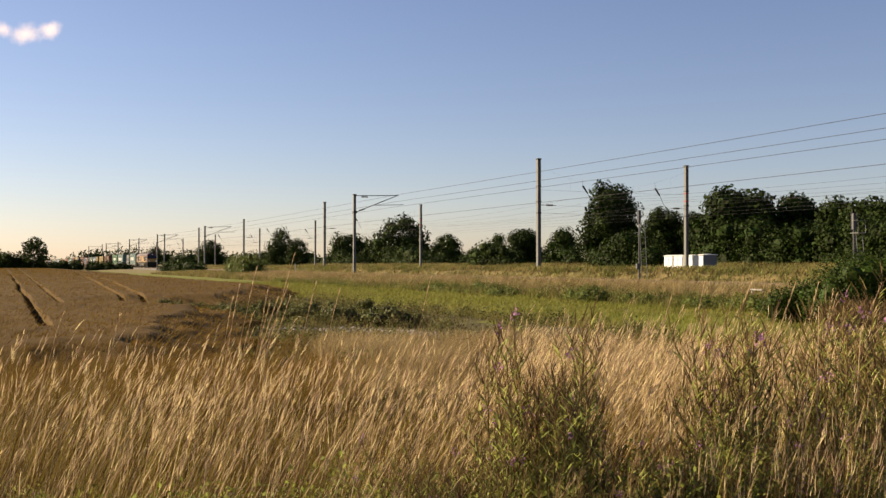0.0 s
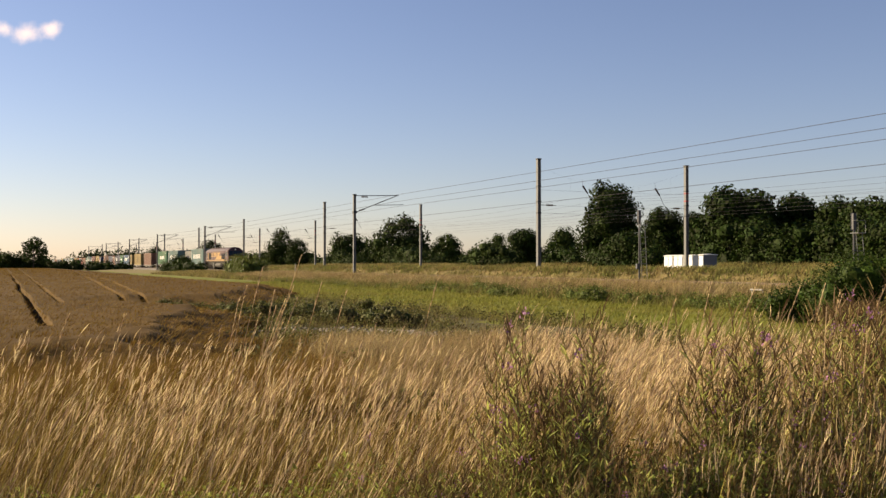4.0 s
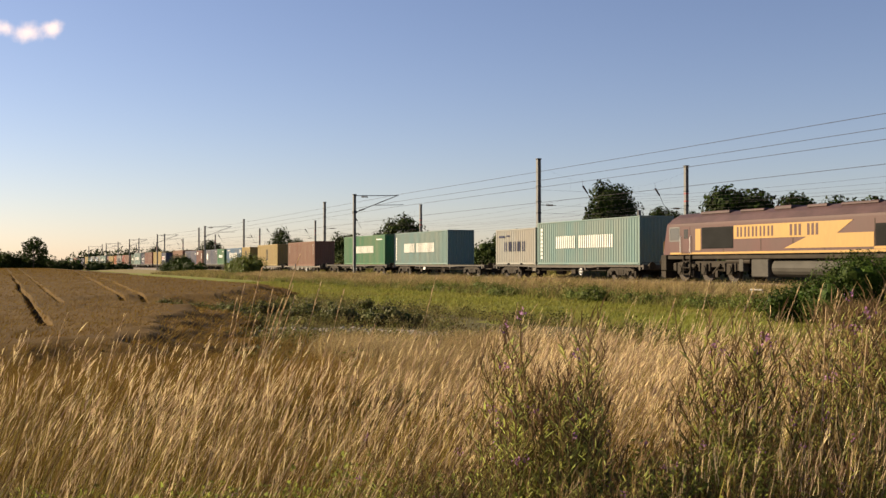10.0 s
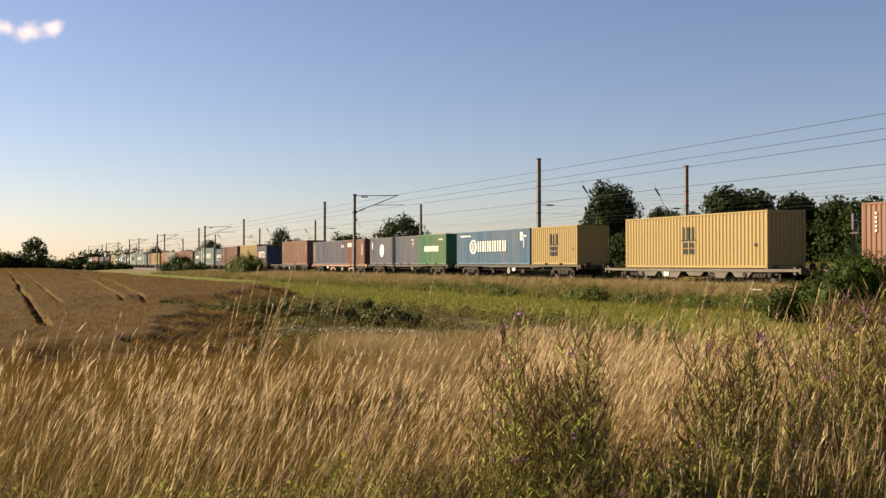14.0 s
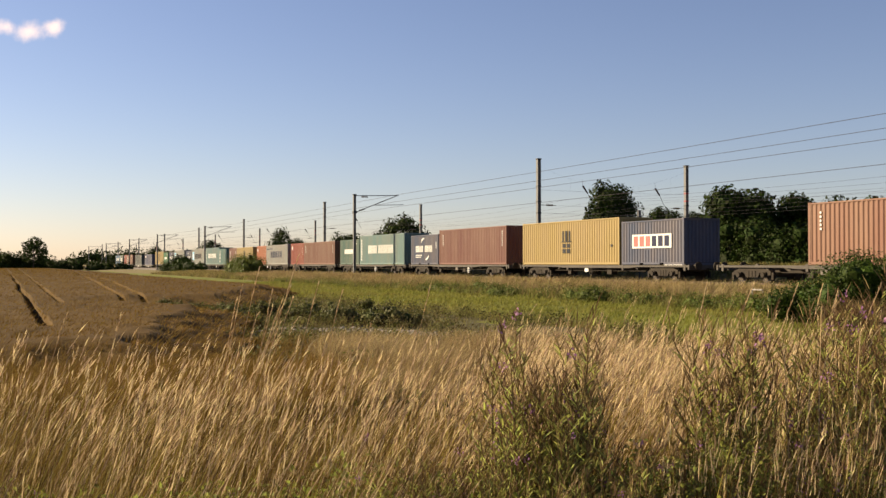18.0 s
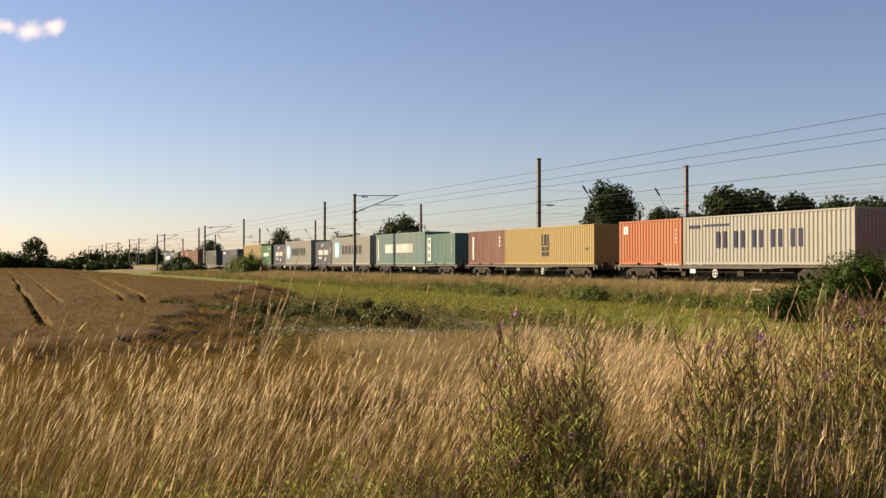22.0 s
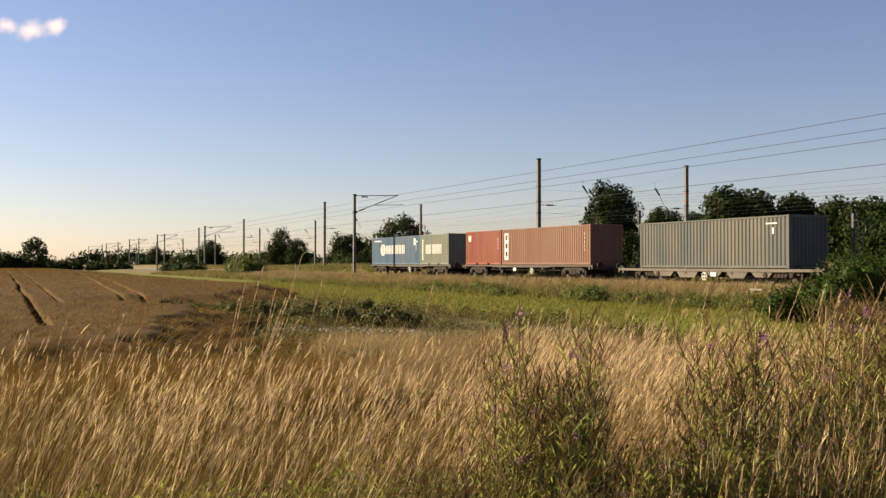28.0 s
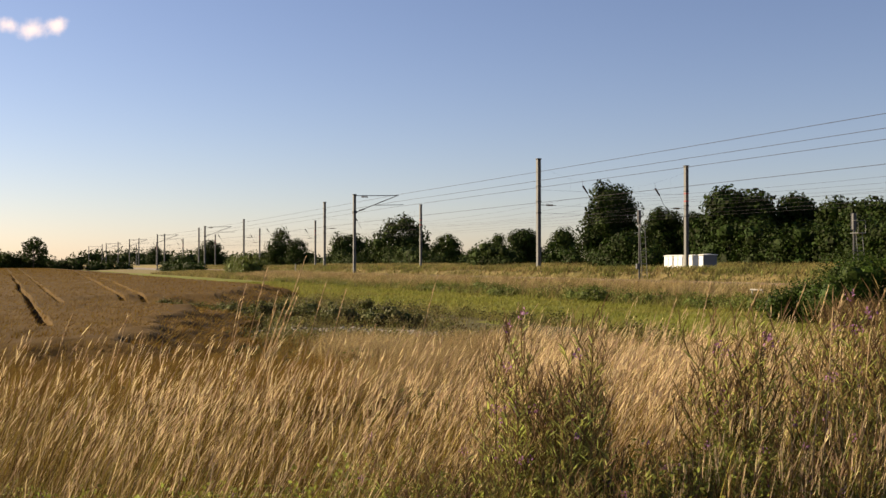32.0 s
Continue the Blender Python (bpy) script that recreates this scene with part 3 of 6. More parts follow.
def build_tree(x, y, w, h, seed, leaf, label, n=3200, low=0.12, lumps=13, airy=False, size=None):
    g = random.Random(seed)
    base = -0.1 if y > 60 else 0.0
    t = thing("tree", label, "tree", "lineside trees", at=pose(x, y, base))
    hw = w / 2
    ls = []
    for i in range(lumps):
        f = i / (lumps - 1)
        z = h * (low + 0.16 + (0.72 - low) * f)
        reach = hw * 0.57 * (1.06 - 0.5 * max(0.0, f - 0.35) / 0.65) if airy else hw * 0.68 * math.sqrt(max(0.04, 1 - (max(0.0, f - 0.25) / 0.78) ** 2))
        a = i * 2.4 + g.uniform(-0.5, 0.5)
        r = hw * (g.uniform(0.34, 0.52) * 0.75 if airy else g.uniform(0.22, 0.46))
        ls.append((math.cos(a) * reach * g.uniform(0.6, 1.1), math.sin(a) * reach * g.uniform(0.6, 1.1), min(z, h - r * 0.8), r, r, r * g.uniform(0.7, 1.0)))
    for i in range(0 if airy else 6):
        a, r = i * 1.05 + g.uniform(-0.3, 0.3), hw * g.uniform(0.30, 0.42)
        ls.append((math.cos(a) * hw * 0.66, math.sin(a) * hw * 0.66, h * g.uniform(0.16, 0.42), r, r, r * 1.1))
    if not airy:
        ls.append((0, 0, h * 0.5, hw * 0.55, hw * 0.55, h * 0.33))
    part("crown", crown_mesh(ls, n, size or max(0.125, 0.022 * w), seed, not airy), leaf, t)
    tk = Shape().tube([(0, 0, -0.2), (0.04 * w, 0, h * 0.3), (0.0, 0.03 * w, h * 0.72)], 0.035 * h, 8, 0.01 * h)
    part("trunk", tk, M_BARK, t)
    for k, l in enumerate(ls[:6]):
        part("limb", Shape().tube([(0.03 * w, 0, h * (0.22 + 0.04 * k)), (l[0] * 0.5, l[1] * 0.5, l[2] * 0.8), l[:3]], 0.013 * h, 5, 0.004 * h), M_BARK, t)
    return t


OAK = "broad dark green oak in full leaf behind the line"
FAR = "dark green tree in the hedgerow beyond the railway"
TREES = [(-204.2, 730.2, 14.6, 14.5, 1), (-84.5, 374.8, 12.7, 10.6, 1), (-46.7, 297.0, 10.4, 12.4, 1), (-37.6, 266.7, 7.4, 8.6, 1), (-22.7, 248.0, 12.4, 9.2, 1),
         (-14.3, 219.4, 7.0, 7.2, 1), (-8.4, 210.9, 13.6, 12.0, 1), (0.8, 219.7, 8.3, 8.7, 1), (5.9, 193.6, 6.0, 4.9, 1), (9.3, 176.1, 5.8, 7.2, 1),
         (11.8, 150.6, 7.2, 6.8, 0), (18.6, 160.0, 7.2, 7.5, 1), (20.5, 126.3, 8.6, 11.9, 0), (25.7, 119.4, 6.6, 8.4, 0), (28.9, 117.2, 5.4, 7.8, 0),
         (31.2, 108.4, 11.0, 9.9, 0), (37.0, 107.6, 8.2, 9.2, 0), (38.8, 100.2, 8.4, 8.1, 0), (39.8, 93.0, 9.0, 7.9, 0)]
for i, (x, y, w, h, far) in enumerate(TREES):
    build_tree(x, y, w, h, 100 + i, M_LEAF_FAR if far else M_LEAF_OAK, FAR if far else OAK, n=5000 if far else 15000, low=0.0, lumps=20 if far else 36)
build_tree(-104.5, 262.0, 9.4, 8.6, 300, M_LEAF_FAR, "ragged half bare tree with gaps in its crown beside the field", n=1500, low=0.12, lumps=12, airy=True, size=0.3)


def build_bush(name, x, y, w, d, h, seed, leaf, label, n, size, lumps=14, category="bush", turn=0.0, z=0.0, group=""):
    g = random.Random(seed)
    b = thing(name, label, category, group, at=pose(x, y, z, 0, 0, turn))
    ls = []
    for i in range(lumps):
        px, py = g.uniform(-0.42, 0.42), g.uniform(-0.4, 0.4)
        r = g.uniform(0.14, 0.24) * min(w, max(d, h) * 2.2)
        hh = h * g.uniform(0.75, 1.05) * (1 - 0.55 * (abs(px) / 0.5) ** 2.5)
        ls.append((px * w, py * d, max(0.2 * h, hh - r * 0.8), r, min(r, d * 0.5), r * 0.85))
        ls.append((px * w, py * d, 0.22 * h, r * 1.1, min(r, d * 0.5), 0.3 * h))
    part("foliage", crown_mesh(ls, n, size, seed), leaf, b)
    for k in range(5):
        l = ls[2 * k]
        part("stem", Shape().tube([(l[0] * 0.6, l[1] * 0.5, -0.05), (l[0] * 0.8, l[1] * 0.8, l[2] * 0.5), l[:3]], 0.02 * h, 5, 0.006 * h), M_BARK, b)
    return b


HAW = "dense green hawthorn bush on the field margin"
build_bush("hawthorn_bush", 11.9, 28.6, 3.6, 2.4, 2.0, 400, M_LEAF_BUSH, HAW, 16000, 0.036, 20)
build_bush("hawthorn_bush", 13.4, 29.5, 3.6, 2.8, 2.25, 401, M_LEAF_BUSH, HAW, 16000, 0.036, 20)
build_bush("hawthorn_bush", 10.3, 29.5, 2.4, 1.6, 1.25, 402, M_LEAF_BUSH, HAW, 8000, 0.036, 14)
build_bush("lineside_bush", *tr(30.4, 134.5)[:2], 6.0, 3.0, 2.9, 403, M_BRAMBLE, "rounded bright green bush before the track", 9000, 0.075, 18, turn=-66)
build_bush("lineside_bush", *tr(30.2, 128.0)[:2], 5.4, 3.0, 3.1, 404, M_BRAMBLE, "rounded bright green bush before the track", 9000, 0.075, 18, turn=-66)
build_bush("lineside_bush", *tr(31.6, 183.0)[:2], 5.5, 3.0, 3.6, 405, M_LEAF_BUSH, "tall ragged green bush before the track", 6000, 0.11, 16, turn=-66)
build_bush("lineside_bush", *tr(31.6, 172.0)[:2], 4.5, 3.0, 2.1, 406, M_LEAF_BUSH, "low ragged bush before the track", 4000, 0.11, 14, turn=-66)
build_bush("lineside_bush", *tr(32.6, 203.0)[:2], 7.0, 3.0, 2.4, 407, M_LEAF_BUSH, "low dark bush before the track", 4000, 0.12, 14, turn=-66)
for k in range(9):
    x = -118 + 4.3 * k
    build_bush("hedge_bush", x, 268.0 - 0.6 * k, 7.5, 4.0, 3.2 - 0.06 * k, 420 + k, M_LEAF_FAR, "dark clipped field hedge", 1300, 0.26, 8, "hedge", group="field hedge")
build_bush("hedge_bush", -110.5, 264.0, 12.0, 5.0, 4.8, 440, M_LEAF_FAR, "dark thicket under the ragged tree", 2400, 0.28, 12, "hedge", group="field hedge")
for k in range(16):
    p, s = 66 + 3.0 * math.sin(k * 2.1), 34 + 11.5 * k
    build_bush("scrub_bush", *tr(p + (4 if k > 8 else 0), s)[:2], 12.0, 4.0, (5.6 if k < 5 else 3.8) + 0.8 * math.sin(k * 1.7), 460 + k, M_LEAF_FAR if k > 7 else M_LEAF_OAK, "dark scrub filling the hedgerow below the trees", 7500 if k < 7 else 3000, 0.155, 14, turn=-66, z=0.7, group="hedgerow scrub")
for k in range(14):
    s = 215 + 22 * k
    build_bush("scrub_bush", *tr(84 + 0.05 * s, s)[:2], 24.0, 7.0, 5.5 + 1.5 * math.sin(k * 2.3), 490 + k, M_LEAF_FAR, "dark scrub filling the hedgerow below the trees", 1500, 0.42, 12, turn=-66, group="hedgerow scrub")
g = random.Random(5)
wood_l = [(g.uniform(-1, 1) * 180, g.uniform(-20, 20), g.uniform(2, 8), g.uniform(9, 18), 10, g.uniform(4, 9)) for _ in range(60)]
wood = whole("far_woodland", crown_mesh(wood_l, 9000, 1.1, 77), M_LEAF_FAR, "low line of distant trees on the skyline", "woodland", kind="stuff", at=pose(-330, 880, 0))


# ---- the train: x forward, -y towards the camera, z above the rail ----
MOVING = []     # (thing, q): q is its distance behind the point that passes the camera's side at time 0
Q0 = 15.5


def train_pose(q, t, z=0.0):
    at = q - SPEED * t - Q0
    return pose(*tl(P_TRACK, at, RAIL + z), 0, 0, HEADING - bend_turn(at))


def train_thing(name, label, category, q, z=0.0, group=""):
    ob = thing(name, label, category, group, at=train_pose(q, 0.0, z))
    MOVING.append((ob, q, z))
    return ob


def wheel_mesh(r):
    sh = Shape()
    sh.disc((0, -0.06, 0), "y", r, 0.10, 20)
    sh.disc((0, 0.02, 0), "y", r + 0.03, 0.03, 20)
    sh.disc((0, -0.13, 0), "y", r * 0.36, 0.06, 12)
    return sh.mesh("wheel")


WHEEL = wheel_mesh(0.42)
WHEEL_LOCO = wheel_mesh(0.53)


def side_frame_mesh():
    """Cast bogie side: arched frame, two axle boxes, coil springs, brake hangers."""
    sh = Shape()
    sh.prism([(-1.35, 0.42), (-1.35, 0.62), (-0.75, 0.78), (0.75, 0.78), (1.35, 0.62), (1.35, 0.42), (1.05, 0.40), (0.6, 0.55), (0.42, 0.30), (-0.42, 0.30), (-0.6, 0.55), (-1.05, 0.40)], "y", -0.08, 0.08)
    for x in (-0.9, 0.9):
        sh.box(x - 0.19, x + 0.19, -0.16, -0.08, 0.28, 0.58, 0.03)
        sh.disc((x, -0.18, 0.43), "y", 0.13, 0.07, 12)
    for x in (-0.24, 0.0, 0.24):
        sh.disc((x, -0.02, 0.48), "z", 0.09, 0.30, 10)
    for x in (-1.45, 1.45):
        sh.box(x - 0.07, x + 0.07, -0.05, 0.05, 0.2, 0.55)
    return sh.mesh("side_frame")


SIDE_FRAME = side_frame_mesh()
BUFFER = Shape().tube([(0, 0, 0), (0.32, 0, 0)], 0.09, 10).disc((0.36, 0, 0), "x", 0.23, 0.05, 16).mesh("buffer")


def add_bogie(parent, x, name="bogie"):
    b = part(name, Shape().box(-0.25, 0.25, -0.95, 0.95, 0.42, 0.72, 0.04).box(-1.2, 1.2, -0.06, 0.06, 0.5, 0.62), M_UNDER, parent, at=pose(x, 0, 0))
    for sg in (-1, 1):
        part("side_frame", SIDE_FRAME, M_UNDER, b, at=pose(0, sg * 1.0, 0, 0, 0, 0 if sg < 0 else 180))
        for ax in (-0.9, 0.9):
            part("wheel", WHEEL, M_WHEEL, b, at=pose(ax, sg * 0.78, 0.42, 0, 0, 0 if sg < 0 else 180))
    for ax in (-0.9, 0.9):
        part("axle", Shape().tube([(ax, -0.7, 0.42), (ax, 0.7, 0.42)], 0.08, 8), M_WHEEL, b)
    return b


def build_flat_wagon(q, low, frame_mat, extra):
    """An intermodal flat: long solebars, cross bearers, headstocks, buffers, two bogies, brake gear."""
    L, deck = (16.4, 0.74) if low else (19.0, 0.90)
    w = train_thing("container_wagon", "low pale-decked container flat wagon" if low else "dark brown skeletal container flat wagon", "wagon", q, 0.0, "container wagons")
    hl = L / 2
    for sg in (-1, 1):
        y = 1.12 * sg
        sole = Shape()
        if low:
            sole.prism([(-hl, deck - 0.14), (-hl, deck - 0.02), (hl, deck - 0.02), (hl, deck - 0.14), (hl * 0.66, deck - 0.17), (-hl * 0.66, deck - 0.17)], "y", y - 0.09, y + 0.09)
            for x0, x1, drop in ((-0.60, -0.36, 0.44), (-0.33, -0.10, 0.50), (-0.05, 0.14, 0.40), (0.18, 0.38, 0.50), (0.41, 0.60, 0.44)):
                sole.prism([(hl * x0, deck - 0.17), (hl * x1, deck - 0.17), (hl * x1 - 0.3, deck - drop), (hl * x0 + 0.3, deck - drop)], "y", y - 0.05, y + 0.05)
        else:
            sole.prism([(-hl, deck - 0.11), (-hl, deck), (hl, deck), (hl, deck - 0.11), (hl * 0.5, deck - 0.11), (hl * 0.40, deck - 0.17), (-hl * 0.40, deck - 0.17), (-hl * 0.5, deck - 0.11)], "y", y - 0.06, y + 0.06)
        part("solebar", sole, frame_mat, w)
    cross = Shape()
    for k in range(13):
        x = -hl + 0.5 + k * (L - 1.0) / 12
        cross.box(x - 0.09, x + 0.09, -1.06, 1.06, deck - 0.24, deck - 0.04)
    if low:
        cross.box(-hl + 0.1, hl - 0.1, -1.03, 1.03, deck - 0.06, deck - 0.03)
    part("cross_bearer", cross, frame_mat, w)
    part("centre_sill", Shape().box(-hl, hl, -0.25, 0.25, deck - 0.34, deck - 0.07), M_UNDER, w)
    for e in (-1, 1):
        part("headstock", Shape().box(min(e * hl, e * (hl + 0.16)), max(e * hl, e * (hl + 0.16)), -1.22, 1.22, deck - 0.26, deck + 0.02, 0.02), frame_mat, w)
        for y in (-0.87, 0.87):
            part("buffer", BUFFER, M_UNDER, w, at=pose(e * (hl + 0.16), y, 0.80 if low else 0.86, 0, 0, 0 if e > 0 else 180))
        part("coupling", Shape().tube([(e * (hl + 0.1), 0, 0.72), (e * (hl + 0.62), 0, 0.66)], 0.05, 6), M_UNDER, w)
        add_bogie(w, e * (hl - (2.9 if low else 2.4)))
    gear = Shape()
    gear.tube([(-1.5, -0.4, 0.42), (-0.6, -0.4, 0.42)], 0.17, 10)
    gear.box(1.2, 1.75, -1.0, -0.55, 0.32, 0.62, 0.03).box(-3.3, -2.9, -1.08, -0.8, 0.3, 0.55, 0.02)
    gear.tube([(-5.2, -0.9, 0.55), (5.2, -0.9, 0.55)], 0.025, 5)
    part("brake_gear", gear, M_UNDER, w)
    wheel_rim = Shape()
    pts = [(math.cos(a) * 0.2, 0, math.sin(a) * 0.2) for a in [2 * math.pi * k / 14 for k in range(15)]]
    wheel_rim.tube(pts, 0.03, 5)
    wheel_rim.box(-0.2, 0.2, -0.015, 0.015, -0.02, 0.02).box(-0.02, 0.02, -0.015, 0.015, -0.2, 0.2)
    part("handbrake_wheel", wheel_rim, M_WHITE if extra % 3 != 1 else M_UNDER, w, "white spoked handbrake wheel" if extra % 3 != 1 else "", at=pose(2.8 - (extra % 4), -1.24, deck - 0.42))
    part("plate", Shape().box(-0.22, 0.22, -1.215, -1.19, deck - 0.42, deck - 0.2), M_WHITE if extra % 2 else M_DECK_LOW, w, at=pose(-3.4 + (extra % 5) * 1.3, 0, 0))
    sp = Shape()
    for x in (-hl + 0.3, -hl + 6.3, hl - 6.3, hl - 0.3):
        for y in (-1.12, 1.12):
            sp.box(x - 0.08, x + 0.08, y - 0.07, y + 0.07, deck - 0.3, deck + 0.07)
    part("twistlock", sp, M_ORANGE_UF if frame_mat == M_ORANGE_UF else M_DECK, w)
    if frame_mat == M_ORANGE_UF:
        part("strut_frame", Shape().prism([(-2.6, 0.3), (-2.2, 0.62), (-1.0, 0.62), (-0.6, 0.3), (-1.0, 0.3), (-1.25, 0.48), (-1.95, 0.48), (-2.2, 0.3)], "y", -1.16, -1.04), M_ORANGE_UF, w)
        part("strut_frame", Shape().prism([(3.6, 0.3), (4.0, 0.62), (5.2, 0.62), (5.6, 0.3), (5.2, 0.3), (4.95, 0.48), (4.25, 0.48), (4.0, 0.3)], "y", -1.16, -1.04), M_ORANGE_UF, w)
    return w


# containers: one set of meshes for each length and height
def corrugated(x0, x1, z0, z1, y, depth, pitch=0.278):
    """A sheet with trapezoid ribs that run up and down; it faces -y."""
    n = max(2, round((x1 - x0) / pitch))
    pit = (x1 - x0) / n
    xs = []
    for k in range(n):
        a = x0 + k * pit
        xs += [(a, 0.0), (a + 0.28 * pit, 0.0), (a + 0.5 * pit, depth), (a + 0.78 * pit, depth)]
    xs.append((x1, 0.0))
    v = [(x, y + d, z) for x, d in xs for z in (z0, z1)]
    back = [(x0, y + depth + 0.02, z0), (x0, y + depth + 0.02, z1), (x1, y + depth + 0.02, z0), (x1, y + depth + 0.02, z1)]
    f = [(2 * i, 2 * i + 2, 2 * i + 3, 2 * i + 1) for i in range(len(xs) - 1)]
    k = len(v)
    return Shape().add(v + back, f + [(k, k + 1, k + 3, k + 2)])


SETS = {}


def container_set(L, H):
    if (L, H) in SETS:
        return SETS[(L, H)]
    hl, hw = L / 2, 1.219
    m = {}
    m["side_panel"] = corrugated(-hl + 0.13, hl - 0.13, 0.15, H - 0.10, -hw + 0.012, 0.036).mesh("side_panel")
    m["end_panel"] = corrugated(-hw + 0.13, hw - 0.13, 0.15, H - 0.12, 0.0, 0.045, 0.25).mesh("end_panel")
    m["door"] = Shape().box(0.02, hw - 0.12, 0, 0.05, 0.14, H - 0.13, 0.01).box(0.1, hw - 0.2, -0.012, 0, 0.3, 0.34).box(0.1, hw - 0.2, -0.012, 0, H * 0.5, H * 0.5 + 0.04).mesh("door")
    m["lock_rod"] = Shape().tube([(0, -0.04, 0.12), (0, -0.04, H - 0.1)], 0.02, 6).box(-0.03, 0.03, -0.06, 0.0, 1.0, 1.15).mesh("lock_rod")
    m["corner_post"] = Shape().box(-0.075, 0.075, -0.07, 0.07, 0.118, H - 0.118, 0.012).mesh("corner_post")
    m["casting"] = Shape().box(-0.09, 0.09, -0.082, 0.082, 0, 0.118, 0.012).mesh("corner_casting")
    m["top_rail"] = Shape().box(-hl + 0.09, hl - 0.09, -0.04, 0.04, H - 0.10, H - 0.02, 0.01).mesh("top_rail")
    bot = Shape()
    cut = [-hl + 0.09] + ([-1.15, -0.8, 0.8, 1.15] if L < 8 else []) + [hl - 0.09]
    for k in range(0, len(cut) - 1):
        if k % 2 == 0:
            bot.box(cut[k], cut[k + 1], -0.04, 0.04, 0.02, 0.15, 0.01)
        else:
            bot.box(cut[k], cut[k + 1], -0.03, 0.03, 0.12, 0.15)
    m["bottom_rail"] = bot.mesh("bottom_rail")
    m["end_rail"] = Shape().box(-0.05, 0.05, -hw + 0.09, hw - 0.09, 0, 0.13, 0.01).mesh("end_rail")
    rf = Shape().box(-hl + 0.05, hl - 0.05, -hw + 0.05, hw - 0.05, H - 0.06, H - 0.03)
    for k in range(int(L / 0.6)):
        x = -hl + 0.4 + k * 0.6
        rf.box(x, x + 0.3, -hw + 0.15, hw - 0.15, H - 0.03, H - 0.012)
    m["roof"] = rf.mesh("roof")
    m["floor"] = Shape().box(-hl + 0.05, hl - 0.05, -hw + 0.06, hw - 0.06, 0.1, 0.15).mesh("floor")
    SETS[(L, H)] = m
    return m


def marks(parent, material, rects, y=-1.222, name="marking", label=""):
    """Plain painted shapes on the side: rectangles x0, x1, z0, z1."""
    for x0, x1, z0, z1 in rects:
        part(name, Shape().box(x0, x1, y, y + 0.012, z0, z1), material, parent, label)


def word(parent, material, x0, x1, z0, z1, groups, gap=0.22, pairs=False):
    """A word as plain upright bars in groups: two slim ones for each wide sign, one broad one for a narrow sign."""
    n = sum(groups) + 0.7 * (len(groups) - 1)
    step = (x1 - x0) / n
    x = x0
    for count in groups:
        for j in range(count):
            a, b = x + step * gap / 2, x + step * (1 - gap / 2)
            sh = Shape()
            if pairs:
                d = 0.34 * (b - a)
                sh.box(a, a + d, -1.224, -1.210, z0, z1).box(b - d, b, -1.224, -1.210, z0, z1)
            else:
                sh.box(a, b, -1.224, -1.210, z0, z1)
            part("marking_bar", sh, material, parent)
            x += step
        x += 0.7 * step


def upright_row(parent, material, x, w, z0, z1, n, gap=0.3):
    """A column of small bars down one end of the side."""
    h = (z1 - z0) / n
    for k in range(n):
        part("marking_bar", Shape().box(x - w / 2, x + w / 2, -1.224, -1.210, z0 + k * h, z0 + (k + 1 - gap) * h), material, parent)


def arc_mark(parent, material, cx, cz, r, a0, a1, w):
    pts_o, pts_i = [], []
    for k in range(9):
        f = k / 8
        a = radians(a0 + (a1 - a0) * f)
        hwid = w * math.sin(math.pi * (0.08 + 0.84 * f)) / 2
        pts_o.append((cx + (r + hwid) * math.cos(a), cz + (r + hwid) * math.sin(a)))
        pts_i.append((cx + (r - hwid) * math.cos(a), cz + (r - hwid) * math.sin(a)))
    part("marking_arc", Shape().prism(pts_o + pts_i[::-1], "y", -1.224, -1.210), material, parent)


def star(parent, material, cx, cz, r, points, inner=0.42):
    pts = [(cx + (r if k % 2 == 0 else r * inner) * math.cos(math.pi * k / points + math.pi / 2), cz + (r if k % 2 == 0 else r * inner) * math.sin(math.pi * k / points + math.pi / 2)) for k in range(2 * points)]
    part("emblem", Shape().prism(pts, "y", -1.226, -1.212), material, parent)


